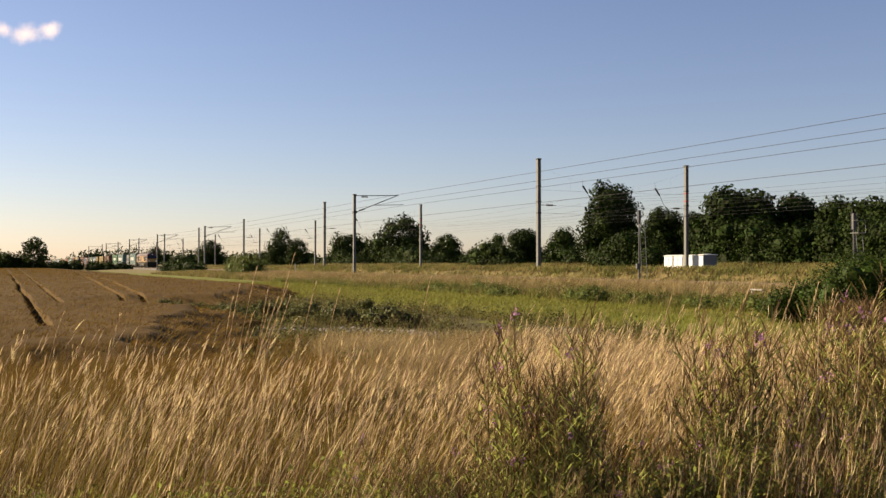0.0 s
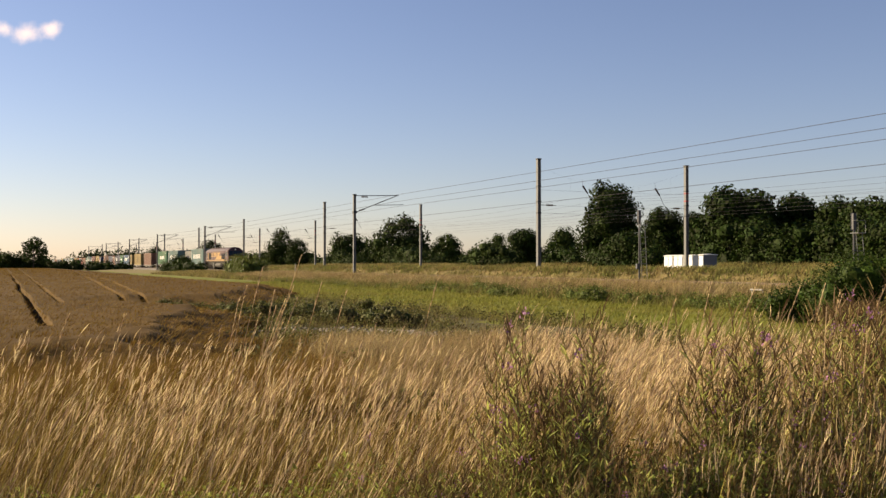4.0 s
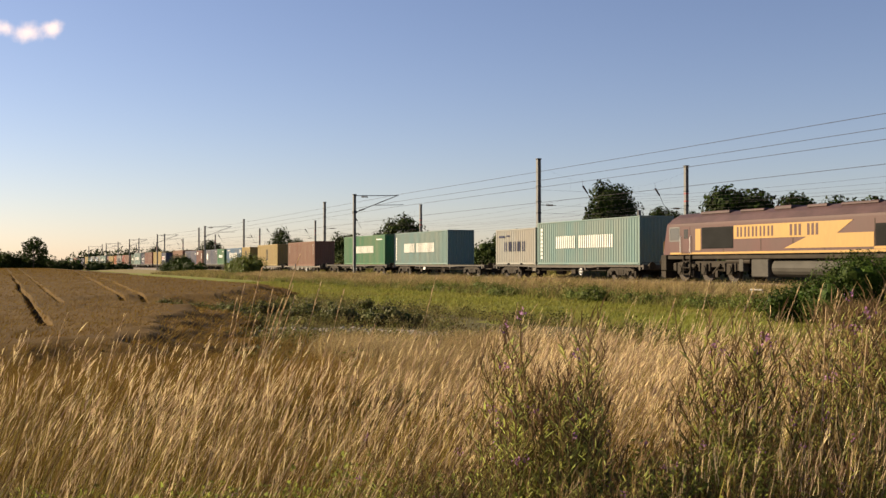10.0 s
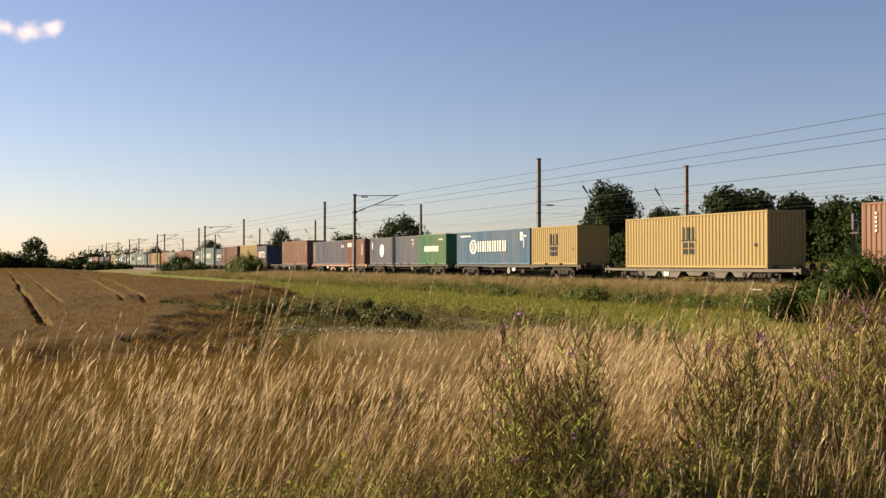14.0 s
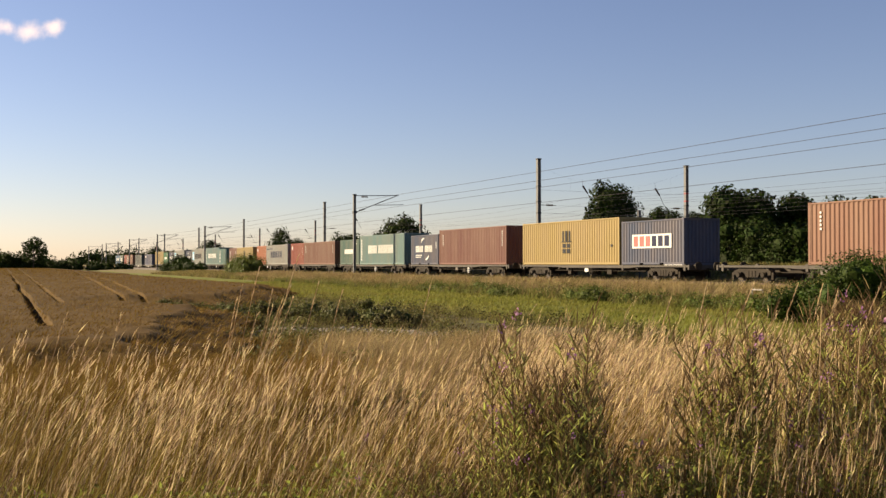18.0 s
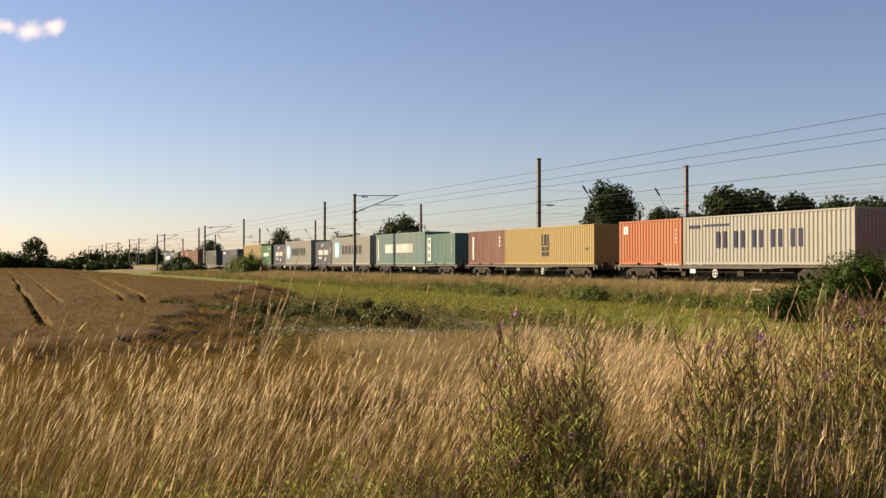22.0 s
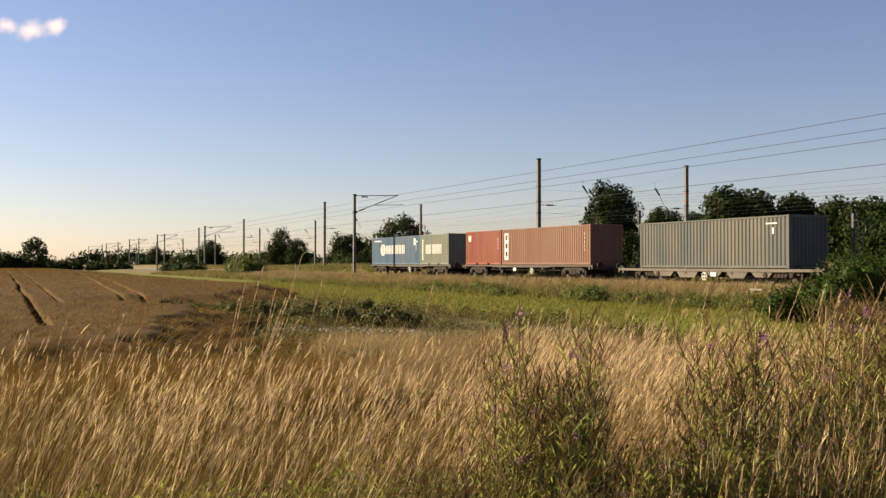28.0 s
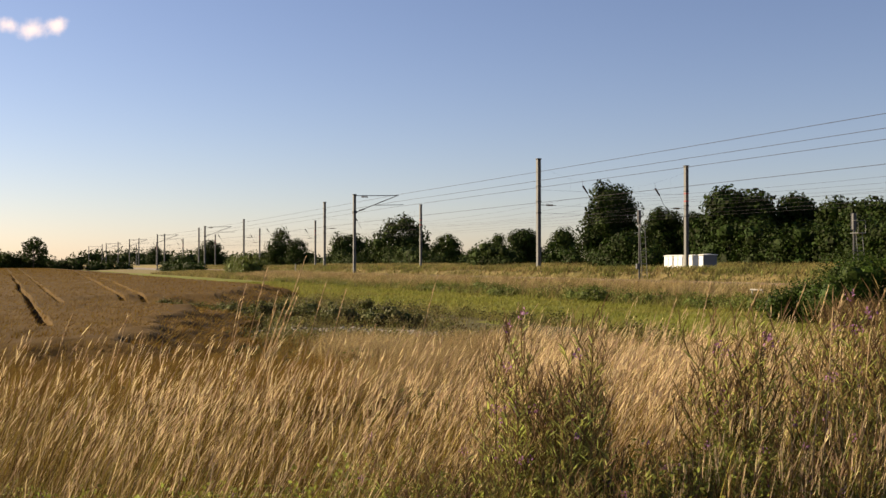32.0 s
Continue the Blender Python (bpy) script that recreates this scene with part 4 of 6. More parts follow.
def build_container(q, L, H, paint, style, label, z):
    c = train_thing("shipping_container", label, "container", q, z, "shipping containers")
    m = container_set(L, H)
    M = PAINT[paint]
    hl, hw = L / 2, 1.219
    part("side_panel", m["side_panel"], M, c)
    part("side_panel", m["side_panel"], M, c, at=pose(0, 0, 0, 0, 0, 180))
    part("end_panel", m["end_panel"], M, c, at=pose(hl - 0.03, 0, 0, 0, 0, 90))
    for sg in (0, 1):
        d = part("door", m["door"], M, c, at=pose(-hl + 0.03, 0, 0, 0, 0, -90) if sg == 0 else pose(-hl + 0.03, hw - 0.10, 0, 0, 0, -90))
        for x in (0.3, 0.8):
            part("lock_rod", m["lock_rod"], M_STEEL, d, at=pose(x, 0, 0))
    for sx in (-1, 1):
        part("end_rail", m["end_rail"], M, c, at=pose(sx * (hl - 0.06), 0, 0))
        part("end_rail", m["end_rail"], M, c, at=pose(sx * (hl - 0.06), 0, H - 0.13))
        for sy in (-1, 1):
            part("corner_post", m["corner_post"], M, c, at=pose(sx * (hl - 0.078), sy * (hw - 0.07), 0))
            for zz in (0, H - 0.118):
                part("corner_casting", m["casting"], M, c, at=pose(sx * (hl - 0.09), sy * (hw - 0.082), zz))
    for sy in (-1, 1):
        part("top_rail", m["top_rail"], M, c, at=pose(0, sy * (hw - 0.04), 0))
        part("bottom_rail", m["bottom_rail"], M, c, at=pose(0, sy * (hw - 0.04), 0))
    part("roof", m["roof"], M, c)
    part("floor", m["floor"], M_UNDER, c)
    k = 1.0 if L > 8 else 0.5
    mid = H * 0.52
    if style == "two_words":
        word(c, M_WHITE, -3.6 * k, 3.3 * k, mid - 0.42, mid + 0.38, (5, 8), 0.26, True)
        upright_row(c, M_WHITE, -hl + 0.62, 0.22, 0.4, H - 0.35, 8)
    elif style == "white_word":
        word(c, M_WHITE, -3.3 * k, 2.9 * k, mid - 0.36, mid + 0.34, (9,), 0.2, True)
        marks(c, M_WHITE, [(hl - 2.3 * k, hl - 0.8 * k, H - 0.5, H - 0.4)])
    elif style == "white_label":
        word(c, M_WHITE, -1.6, 1.5, mid - 0.22, mid + 0.24, (9,), 0.3)
        marks(c, M_WHITE, [(hl - 1.5, hl - 0.7, H - 0.5, H - 0.42)])
    elif style == "navy_word":
        word(c, M_NAVY, -3.6 * k, 3.2 * k, mid - 0.3 - 0.15 * k, mid + 0.25 + 0.15 * k, (5,), 0.42, True)
        marks(c, M_NAVY, [(-hl + 0.5, -hl + 1.4, H - 0.62, H - 0.46), (-hl + 1.7, -hl + 3.2 * k + 0.6, H - 0.55, H - 0.45)])
    elif style == "black_two_rows":
        x0 = -0.62 if L > 8 else -0.50
        for j in range(3):
            marks(c, M_BLACK, [(x0 + j * 0.40, x0 + j * 0.40 + 0.20, mid + 0.04, mid + 0.72)])
        marks(c, M_BLACK, [(x0 - 0.12, x0 + 1.14, mid - 0.02, mid + 0.03)])
        for a in (x0 + 0.02, x0 + 0.56):
            marks(c, M_BLACK, [(a, a + 0.42, mid - 0.38, mid - 0.12), (a, a + 0.42, mid - 0.74, mid - 0.46)])
        marks(c, M_BLACK, [(hl - 0.75 * k - 0.2, hl - 0.55 * k - 0.2, mid - 0.4, mid - 0.25)])
    elif style == "white_word_disc":
        word(c, M_WHITE, -2.35, 2.6, mid - 0.36, mid + 0.46, (6,), 0.28, True)
        arc_mark(c, M_WHITE, -3.05, mid + 0.04, 0.50, 90, 270, 0.24)
        arc_mark(c, M_WHITE, -3.05, mid + 0.04, 0.50, -90, 90, 0.24)
        marks(c, M_WHITE, [(-3.25, -3.14, mid - 0.28, mid + 0.34), (-2.97, -2.86, mid - 0.28, mid + 0.34)])
        upright_row(c, M_WHITE, hl - 1.2, 0.4, H - 0.85, H - 0.2, 2, 0.15)
        marks(c, M_WHITE, [(hl - 0.9, hl - 0.5, H - 0.62, H - 0.48), (-hl + 0.7, -hl + 2.6, H - 0.4, H - 0.3), (hl - 0.9, hl - 0.82, 1.2, 1.9)])
    elif style == "arcs":
        word(c, M_WHITE, -1.95, 1.75, mid - 0.26, mid + 0.30, (3, 3), 0.2, True)
        arc_mark(c, M_WHITE, 0.0, mid - 0.05, 0.98, 88, 140, 0.14)
        arc_mark(c, M_WHITE, 0.25, mid + 0.05, 0.95, -92, -38, 0.15)
        marks(c, M_WHITE, [(-1.95, -0.5, mid - 0.56, mid - 0.50), (-1.95, -0.7, mid - 0.72, mid - 0.66), (hl - 0.5, hl - 0.42, mid, mid + 0.6)])
    elif style == "boxed_label":
        part("label_panel", Shape().box(-1.9, 1.9, -1.222, -1.210, mid - 0.38, mid + 0.42), M_WHITE, c)
        for j in range(6):
            part("marking_bar", Shape().box(-1.75 + j * 0.6, -1.31 + j * 0.6, -1.230, -1.223, mid - 0.28, mid + 0.32), M_REDMARK if j < 3 else M_NAVY, c)
    elif style == "star_word":
        part("emblem_panel", Shape().box(-hl + 0.9, -hl + 2.5, -1.222, -1.210, mid - 0.75, mid + 0.85), M_SKYBLUE, c, "pale blue square")
        star(c, M_WHITE, -hl + 1.7, mid + 0.05, 0.68, 7, 0.36)
        word(c, M_BLACK, -hl + 3.2, hl - 2.4, mid - 0.42, mid + 0.48, (6,), 0.34, True)
    elif style == "emblem":
        star(c, M_WHITE, 0.3, mid, 0.66, 9, 0.82)
        marks(c, M_WHITE, [(-hl + 0.6, -hl + 0.8, H - 1.1, H - 0.4)])
    elif style == "end_column":
        upright_row(c, M_WHITE, -hl + 0.8, 0.11, mid + 0.1, H - 0.35, 5, 0.45)
        upright_row(c, M_WHITE, hl - 0.65, 0.10, mid - 0.1, H - 0.3, 7, 0.5)
    elif style == "yellow_column":
        upright_row(c, PAINT["yellow"], -hl + 0.75, 0.3, 0.3, H - 0.3, 5, 0.1)
        marks(c, M_WHITE, [(hl - 1.5, hl - 1.3, H - 0.8, H - 0.5), (hl - 0.9, hl - 0.75, H - 0.8, H - 0.5)])
    elif style == "small_panel":
        marks(c, M_WHITE, [(-hl + 0.8, -hl + 2.0, H - 0.75, H - 0.35), (hl - 0.8, hl - 0.65, 1.0, H - 0.5)])
        marks(c, M_NAVY, [(-hl + 0.95, -hl + 1.85, H - 0.62, H - 0.46)])
    elif style == "tall_column":
        part("label_panel", Shape().box(-hl + 0.45, -hl + 1.05, -1.222, -1.210, 0.35, H - 0.3), M_WHITE, c)
        for j in range(3):
            part("marking_bar", Shape().box(-hl + 0.6, -hl + 0.9, -1.230, -1.223, 0.6 + j * 0.6, 0.95 + j * 0.6), M_BLACK, c)
        upright_row(c, M_WHITE, hl - 0.7, 0.05, 0.9, H - 0.4, 5, 0.5)
    elif style == "corner_square":
        marks(c, M_WHITE, [(-hl + 0.5, -hl + 0.66, H - 0.78, H - 0.32), (-hl + 0.76, -hl + 0.92, H - 0.78, H - 0.32)])
        upright_row(c, M_WHITE, hl - 0.5, 0.06, 1.2, H - 0.5, 4, 0.5)
    elif style == "corner_word":
        word(c, M_WHITE, -hl + 0.7, -hl + 2.6, H - 0.75, H - 0.4, (5,))
        marks(c, M_REDMARK, [(-hl + 0.4, -hl + 0.65, H - 0.7, H - 0.45)])
        upright_row(c, M_WHITE, hl - 1.0, 0.18, 0.5, H - 0.4, 4)
    elif style == "white_column":
        upright_row(c, M_WHITE, -hl + 0.85, 0.24, 0.4, H - 0.4, 9, 0.2)
        upright_row(c, M_WHITE, hl - 0.7, 0.12, mid, H - 0.4, 3)
    else:
        marks(c, M_WHITE, [(hl - 1.6, hl - 0.8, H - 0.42, H - 0.36), (hl - 1.15, hl - 1.02, H - 0.9, H - 0.6)])
    return c


L40, L20, STD, HIGH = 12.192, 6.058, 2.591, 2.896
DECK, LOWDECK = 0.915, 0.745
CONTAINERS = [
    # phase behind the reference (s), length, height, paint, marks, label
    (13.055, L40, HIGH, "sage", "two_words", "grey-green ribbed high container with white block marks"),
    (13.455, L20, STD, "palegrey", "navy_word", "pale grey short ribbed container with dark blue marks"),
    (14.218, L40, HIGH, "sage", "two_words", "grey-green ribbed high container with white block marks"),
    (14.840, L40, HIGH, "emerald", "white_word", "bright green ribbed container with white block marks"),
    (15.828, L40, HIGH, "rust", "end_column", "faded red-brown ribbed container on a low wagon"),
    (16.598, L40, HIGH, "yellow", "black_two_rows", "yellow ribbed container with black marks on a low wagon"),
    (17.220, L20, STD, "yellow", "black_two_rows", "short yellow ribbed container with black marks"),
    (17.621, L40, STD, "blue", "white_word_disc", "blue ribbed container with white block marks and ring"),
    (18.102, L20, STD, "emerald", "white_label", "short green ribbed container with white block marks"),
    (18.362, L20, STD, "slate", "", "short slate grey ribbed container"),
    (18.627, L20, STD, "slate", "emblem", "short slate grey container with a white star emblem"),
    (18.956, L20, STD, "maroon", "small_panel", "short maroon ribbed container with a white panel"),
    (19.336, L40, STD, "steelblue", "yellow_column", "slate blue ribbed container with a yellow column mark"),
    (19.964, L40, HIGH, "rust", "end_column", "faded red-brown ribbed container with white end marks"),
    (20.747, L20, STD, "navy", "boxed_label", "short dark blue container with a white boxed label"),
    (21.145, L40, HIGH, "yellow", "black_two_rows", "tall yellow ribbed container with black marks"),
    (21.772, L40, HIGH, "maroon", "end_column", "tall dull red ribbed container with small white marks"),
    (22.170, L20, STD, "navy", "arcs", "short dark blue container with white arcs and bars"),
    (22.628, L40, HIGH, "sage", "two_words", "grey-green ribbed high container with white block marks"),
    (23.028, L20, STD, "darkgreen", "white_label", "short dark green ribbed container"),
    (23.502, L40, STD, "brown", "end_column", "brown ribbed container with a faint end mark"),
    (23.900, L20, STD, "scarlet", "corner_square", "short bright red ribbed container"),
    (24.362, L40, STD, "palegrey", "navy_word", "pale grey ribbed container with large dark blue marks"),
    (24.757, L20, STD, "orange", "corner_square", "short bright orange ribbed container"),
    (25.265, L40, STD, "yellow", "black_two_rows", "yellow ribbed container with black marks"),
    (25.657, L20, STD, "maroon", "white_column", "short dull red ribbed container with white column marks"),
    (26.026, L20, STD, "teal", "tall_column", "short teal ribbed container with a white column"),
    (26.424, L40, HIGH, "sage", "two_words", "grey-green ribbed high container with white block marks"),
    (27.018, L40, HIGH, "silver", "star_word", "silver grey container with a pale blue star square"),
    (27.420, L20, STD, "navy", "arcs", "short dark blue container with white arcs and bars"),
    (27.892, L40, HIGH, "silver", "star_word", "silver grey container with a pale blue star square"),
    (28.293, L20, STD, "navy", "arcs", "short dark blue container with white arcs and bars"),
    (28.626, L20, STD, "emerald", "white_label", "short green ribbed container with white block marks"),
    (29.026, L40, HIGH, "yellow", "black_two_rows", "tall yellow ribbed container with black marks"),
    (29.768, L40, STD, "steelblue", "corner_word", "slate blue ribbed container on a low wagon"),
    (30.535, L40, STD, "greygreen", "", "dark grey-green ribbed container on a low wagon"),
    (31.283, L40, STD, "rust", "tall_column", "faded red-brown container with a white column panel"),
    (31.678, L20, STD, "scarlet", "corner_square", "short bright red ribbed container"),
    (32.080, L20, STD, "olive", "two_words", "short faded green container with white block marks"),
    (32.472, L40, STD, "blue", "white_word_disc", "blue ribbed container with white block marks and ring"),
]
LOW_ONES = (15.828, 16.598, 29.768, 30.535)
for ph, L, H, paint, style, label in CONTAINERS:
    build_container(SPEED * ph, L, H, paint, style, label, LOWDECK if ph in LOW_ONES else DECK)
for k, ph in enumerate((13.190, 14.080, 14.968, 17.485, 18.367, 19.206, 20.092, 21.010, 21.905, 22.765, 23.637, 24.497, 25.400, 26.290, 27.154, 28.031, 28.893, 31.424, 32.343)):
    build_flat_wagon(SPEED * ph, False, M_ORANGE_UF if k in (5,) else M_DECK, k)
for k, ph in enumerate(LOW_ONES):
    build_flat_wagon(SPEED * ph, True, M_DECK_LOW, k)


# ---- the locomotive ----
def build_locomotive(q):
    lo = train_thing("diesel_locomotive", "weathered maroon and gold diesel freight locomotive heading the train", "locomotive", q)
    W = 1.32
    side = [(-W, 1.48), (-W, 3.06), (-W + 0.004, 3.17), (-0.95, 3.5)]
    roof = [(-1.322, 3.17), (-0.96, 3.5), (-0.55, 3.70), (0, 3.77), (0.55, 3.70), (0.96, 3.5), (1.322, 3.17)]
    body = Shape()
    ring = side + [(-y, z) for y, z in side[::-1]]
    body.prism(ring, "x", -9.55, 9.55)
    part("body", body, M_MAROON, lo, "faded maroon body")
    part("roof", Shape().prism(roof + [(1.2, 3.12), (-1.2, 3.12)], "x", -9.6, 9.6), M_ROOF, lo, "sooty dark roof")
    for k, (x0, x1, h) in enumerate(((-7.6, -5.2, 0.16), (-4.4, -2.6, 0.12), (-1.9, -0.7, 0.2), (0.3, 1.6, 0.14), (2.4, 4.6, 0.12))):
        part("roof_hatch", Shape().box(x0, x1, -0.75, 0.75, 3.62, 3.68 + 0.7 * h, 0.04), M_ROOF, lo)
    for x in (-8.0, -5.0, -2.2, 0.0, 2.0, 4.9, 7.8):
        part("panel_seam", Shape().box(x - 0.02, x + 0.02, -W - 0.006, -W + 0.01, 1.5, 2.94), M_UNDER, lo)
    for e in (-1, 1):
        cab = Shape()
        # two rings: the body's end and the raked front
        front_y = 0.93
        a = [(9.55, y, z) for y, z in ring] + [(9.55, 0.55, 3.68), (9.55, 0, 3.75), (9.55, -0.55, 3.68)]
        def nose(y, z):
            x = 10.28 if z < 2.25 else 10.28 - (z - 2.25) * 0.42
            return (x, y * front_y, min(z, 3.62))
        b = [nose(y, z) for _, y, z in a]
        order = [0, 1, 2, 3, 10, 9, 8, 4, 5, 6, 7]
        a = [a[i] for i in order]
        b = [b[i] for i in order]
        n = len(order)
        cab.add(a + b, [(i, (i + 1) % n, (i + 1) % n + n, i + n) for i in range(n)] + [tuple(range(n, 2 * n))])
        turn = pose(0, 0, 0, 0, 0, 0 if e > 0 else 180)
        cb = part("cab", cab, M_MAROON, lo, at=turn)
        fr = lambda z: 10.28 - max(0.0, z - 2.25) * 0.42
        for y0, y1 in ((-1.08, -0.42), (-0.36, 0.36), (0.42, 1.08)):
            part("windscreen", Shape().add([(fr(2.42) + 0.03, y0, 2.42), (fr(2.42) + 0.03, y1, 2.42), (fr(3.12) + 0.03, y1 * 0.95, 3.12), (fr(3.12) + 0.03, y0 * 0.95, 3.12),
                                            (fr(2.42) - 0.02, y0, 2.42), (fr(2.42) - 0.02, y1, 2.42), (fr(3.12) - 0.02, y1 * 0.95, 3.12), (fr(3.12) - 0.02, y0 * 0.95, 3.12)],
                                           [(0, 1, 2, 3), (7, 6, 5, 4), (0, 4, 5, 1), (1, 5, 6, 2), (2, 6, 7, 3), (3, 7, 4, 0)]), M_GLASS, cb, "dark windscreen")
        part("front_panel", Shape().box(10.275, 10.31, -1.2, 1.2, 1.3, 2.26, 0.01), M_GOLD, cb, "yellow warning panel")
        for y in (-0.85, 0.85):
            part("headlight", Shape().disc((10.33, y, 1.7), "x", 0.15, 0.06, 14), M_LAMP, cb)
        part("headlight", Shape().disc((fr(3.35) + 0.02, 0, 3.35), "x", 0.12, 0.06, 12), M_LAMP, cb)
        part("buffer_beam", Shape().box(9.9, 10.42, -1.3, 1.3, 0.6, 1.47, 0.04), M_UNDER, cb)
        for y in (-0.87, 0.87):
            part("buffer", BUFFER, M_UNDER, cb, at=pose(10.42, y, 1.06))
        part("obstacle_deflector", Shape().prism([(10.1, 0.18), (10.5, 0.25), (10.5, 0.58), (10.1, 0.58)], "y", -1.2, 1.2), M_UNDER, cb)
        part("coupling", Shape().tube([(10.4, 0, 0.85), (10.7, 0, 0.7), (10.65, 0, 0.4)], 0.05, 6), M_UNDER, cb)
        for sg in (-1, 1):
            y = sg * (W + 0.012)
            lo_y, hi_y = min(y, y - sg * 0.03), max(y, y - sg * 0.03)
            part("cab_side_window", Shape().box(8.75, 9.5, lo_y, hi_y, 2.28, 2.92, 0.01), M_CABWIN, cb, "dark grey cab window")
            part("window_frame", Shape().box(8.66, 8.74, lo_y, hi_y, 2.2, 3.0).box(9.51, 9.59, lo_y, hi_y, 2.2, 3.0).box(8.74, 9.51, lo_y, hi_y, 2.93, 3.0).box(8.74, 9.51, lo_y, hi_y, 2.2, 2.27), M_STEEL, cb)
            part("cab_door", Shape().box(7.75, 8.45, lo_y, hi_y, 1.52, 2.98, 0.01), M_MAROON, cb)
            part("door_window", Shape().box(7.92, 8.28, min(y, y + sg * 0.01), max(y, y + sg * 0.01), 2.35, 2.85), M_GLASS, cb)
            for x in (7.68, 8.52):
                part("handrail", Shape().tube([(x, y, 1.55), (x, y + sg * 0.06, 1.62), (x, y + sg * 0.06, 2.4), (x, y, 2.5)], 0.02, 5), M_LAMP, cb)
            st = Shape()
            for zz in (0.4, 0.75, 1.1):
                st.box(7.8, 8.4, min(sg * 1.05, sg * 1.32), max(sg * 1.05, sg * 1.32), zz, zz + 0.04)
            st.box(7.78, 7.82, min(sg * 1.2, sg * 1.3), max(sg * 1.2, sg * 1.3), 0.35, 1.48).box(8.38, 8.42, min(sg * 1.2, sg * 1.3), max(sg * 1.2, sg * 1.3), 0.35, 1.48)
            part("step", st, M_UNDER, cb)
    for sg in (-1, 1):
        y0, y1 = (-W - 0.012, -W + 0.01) if sg < 0 else (W - 0.01, W + 0.012)
        gold = [(-4.2, 2.93), (3.7, 2.93), (2.75, 2.36), (4.85, 2.36), (4.85, 1.72), (-0.6, 1.72), (0.9, 2.24), (-4.2, 2.24)]
        part("gold_band", Shape().prism(gold, "y", y0, y1), M_GOLD, lo, "faded gold flash")
        part("gold_panel", Shape().box(7.62, 8.45, y0, y1, 1.66, 2.2).box(-7.3, -6.85, y0, y1, 1.7, 2.85).box(4.86, 7.6, y0, y1, 1.62, 1.74), M_GOLD, lo)
        part("gold_line", Shape().box(-9.5, 9.5, y0, y1, 1.49, 1.60), M_GOLD, lo, "thin pale gold line")
        for x0, x1, z0, z1, cut in ((-6.75, -4.25, 1.78, 2.90, 1), (4.95, 7.55, 1.76, 2.72, 2)):
            g = part("radiator_grille", Shape().box(x0, x1, y0 - 0.004, y1 + 0.004, z0, z1), M_GRILLE, lo, "black radiator grille")
            for k in range(8):
                zz = z0 + 0.06 + k * (z1 - z0 - 0.1) / 8
                part("slat", Shape().box(x0 + 0.05, x1 - 0.05, min(y0, y1) - 0.018 if sg < 0 else max(y0, y1) + 0.004, min(y0, y1) - 0.004 if sg < 0 else max(y0, y1) + 0.018, zz, zz + 0.035), M_GRILLE, g)
            if cut == 2:
                part("divider", Shape().box((x0 + x1) / 2 - 0.05, (x0 + x1) / 2 + 0.05, y0 - 0.03, y1 + 0.03, z0, z1), M_MAROON, g)
    for k in range(5):
        a, b = -3.95 + k * 0.56, -3.57 + k * 0.56
        part("number_bar", Shape().box(a, a + 0.12, -W - 0.02, -W - 0.012, 2.34, 2.84).box(b - 0.12, b, -W - 0.02, -W - 0.012, 2.34, 2.84), M_MAROON, lo)
    for a, b in ((-0.2, 0.25), (0.38, 1.08), (1.2, 1.62)):
        part("lettering_bar", Shape().box(a, a + 0.15, -W - 0.02, -W - 0.012, 2.32, 2.86).box(b - 0.15, b, -W - 0.02, -W - 0.012, 2.32, 2.86), M_MAROON, lo)
    part("underframe", Shape().box(-9.9, 9.9, -1.22, 1.22, 1.22, 1.47, 0.03), M_UNDER, lo)
    tank = Shape().tube([(-1.6, -0.74, 0.78), (3.2, -0.74, 0.78)], 0.44, 16).tube([(-1.6, 0.74, 0.78), (3.2, 0.74, 0.78)], 0.44, 16)
    part("fuel_tank", tank, M_TANK, lo, "grey cylindrical fuel tank")
    part("battery_box", Shape().box(-3.0, -1.75, -1.25, -0.4, 0.32, 1.2, 0.04), M_TANK, lo)
    for x0, x1 in ((-5.0, -3.2), (4.0, 5.6)):
        part("air_tank", Shape().tube([(x0, -1.05, 1.1), (x1, -1.05, 1.1)], 0.13, 10), M_UNDER, lo)
    for e in (-6.75, 6.75):
        b = part("bogie", Shape().box(-2.3, 2.3, -0.9, 0.9, 0.45, 0.75, 0.05), M_UNDER, lo, at=pose(e, 0, 0) @ Matrix.Diagonal((1, 1, 1.3, 1)))
        for sg in (-1, 1):
            sf = Shape()
            y0, y1 = sg * 1.02 - 0.09, sg * 1.02 + 0.09
            sf.prism([(-2.75, 0.5), (-2.75, 0.78), (-1.6, 0.86), (1.6, 0.86), (2.75, 0.78), (2.75, 0.5), (2.3, 0.44), (1.6, 0.62), (0.4, 0.62), (0, 0.5), (-0.4, 0.62), (-1.6, 0.62), (-2.3, 0.44)], "y", y0, y1)
            for ax in (-2.05, 0.0, 2.05):
                sf.box(ax - 0.24, ax + 0.24, min(y0, y0 + sg * 0.1), max(y1, y1 + sg * 0.1), 0.3, 0.76, 0.04)
                sf.disc((ax, sg * 1.2, 0.53), "y", 0.16, 0.1, 12)
                for dx in (-0.42, 0.42):
                    sf.disc((ax + dx, sg * 1.08, 0.62), "z", 0.1, 0.34, 10)
            for dx in (-1.0, 1.0):
                sf.tube([(dx - 0.3, sg * 1.16, 0.35), (dx + 0.3, sg * 1.16, 0.72)], 0.05, 6)
                sf.box(dx - 0.12, dx + 0.12, sg * 1.12 - 0.06, sg * 1.12 + 0.06, 0.2, 0.5, 0.02)
            part("side_frame", sf, M_UNDER, b)
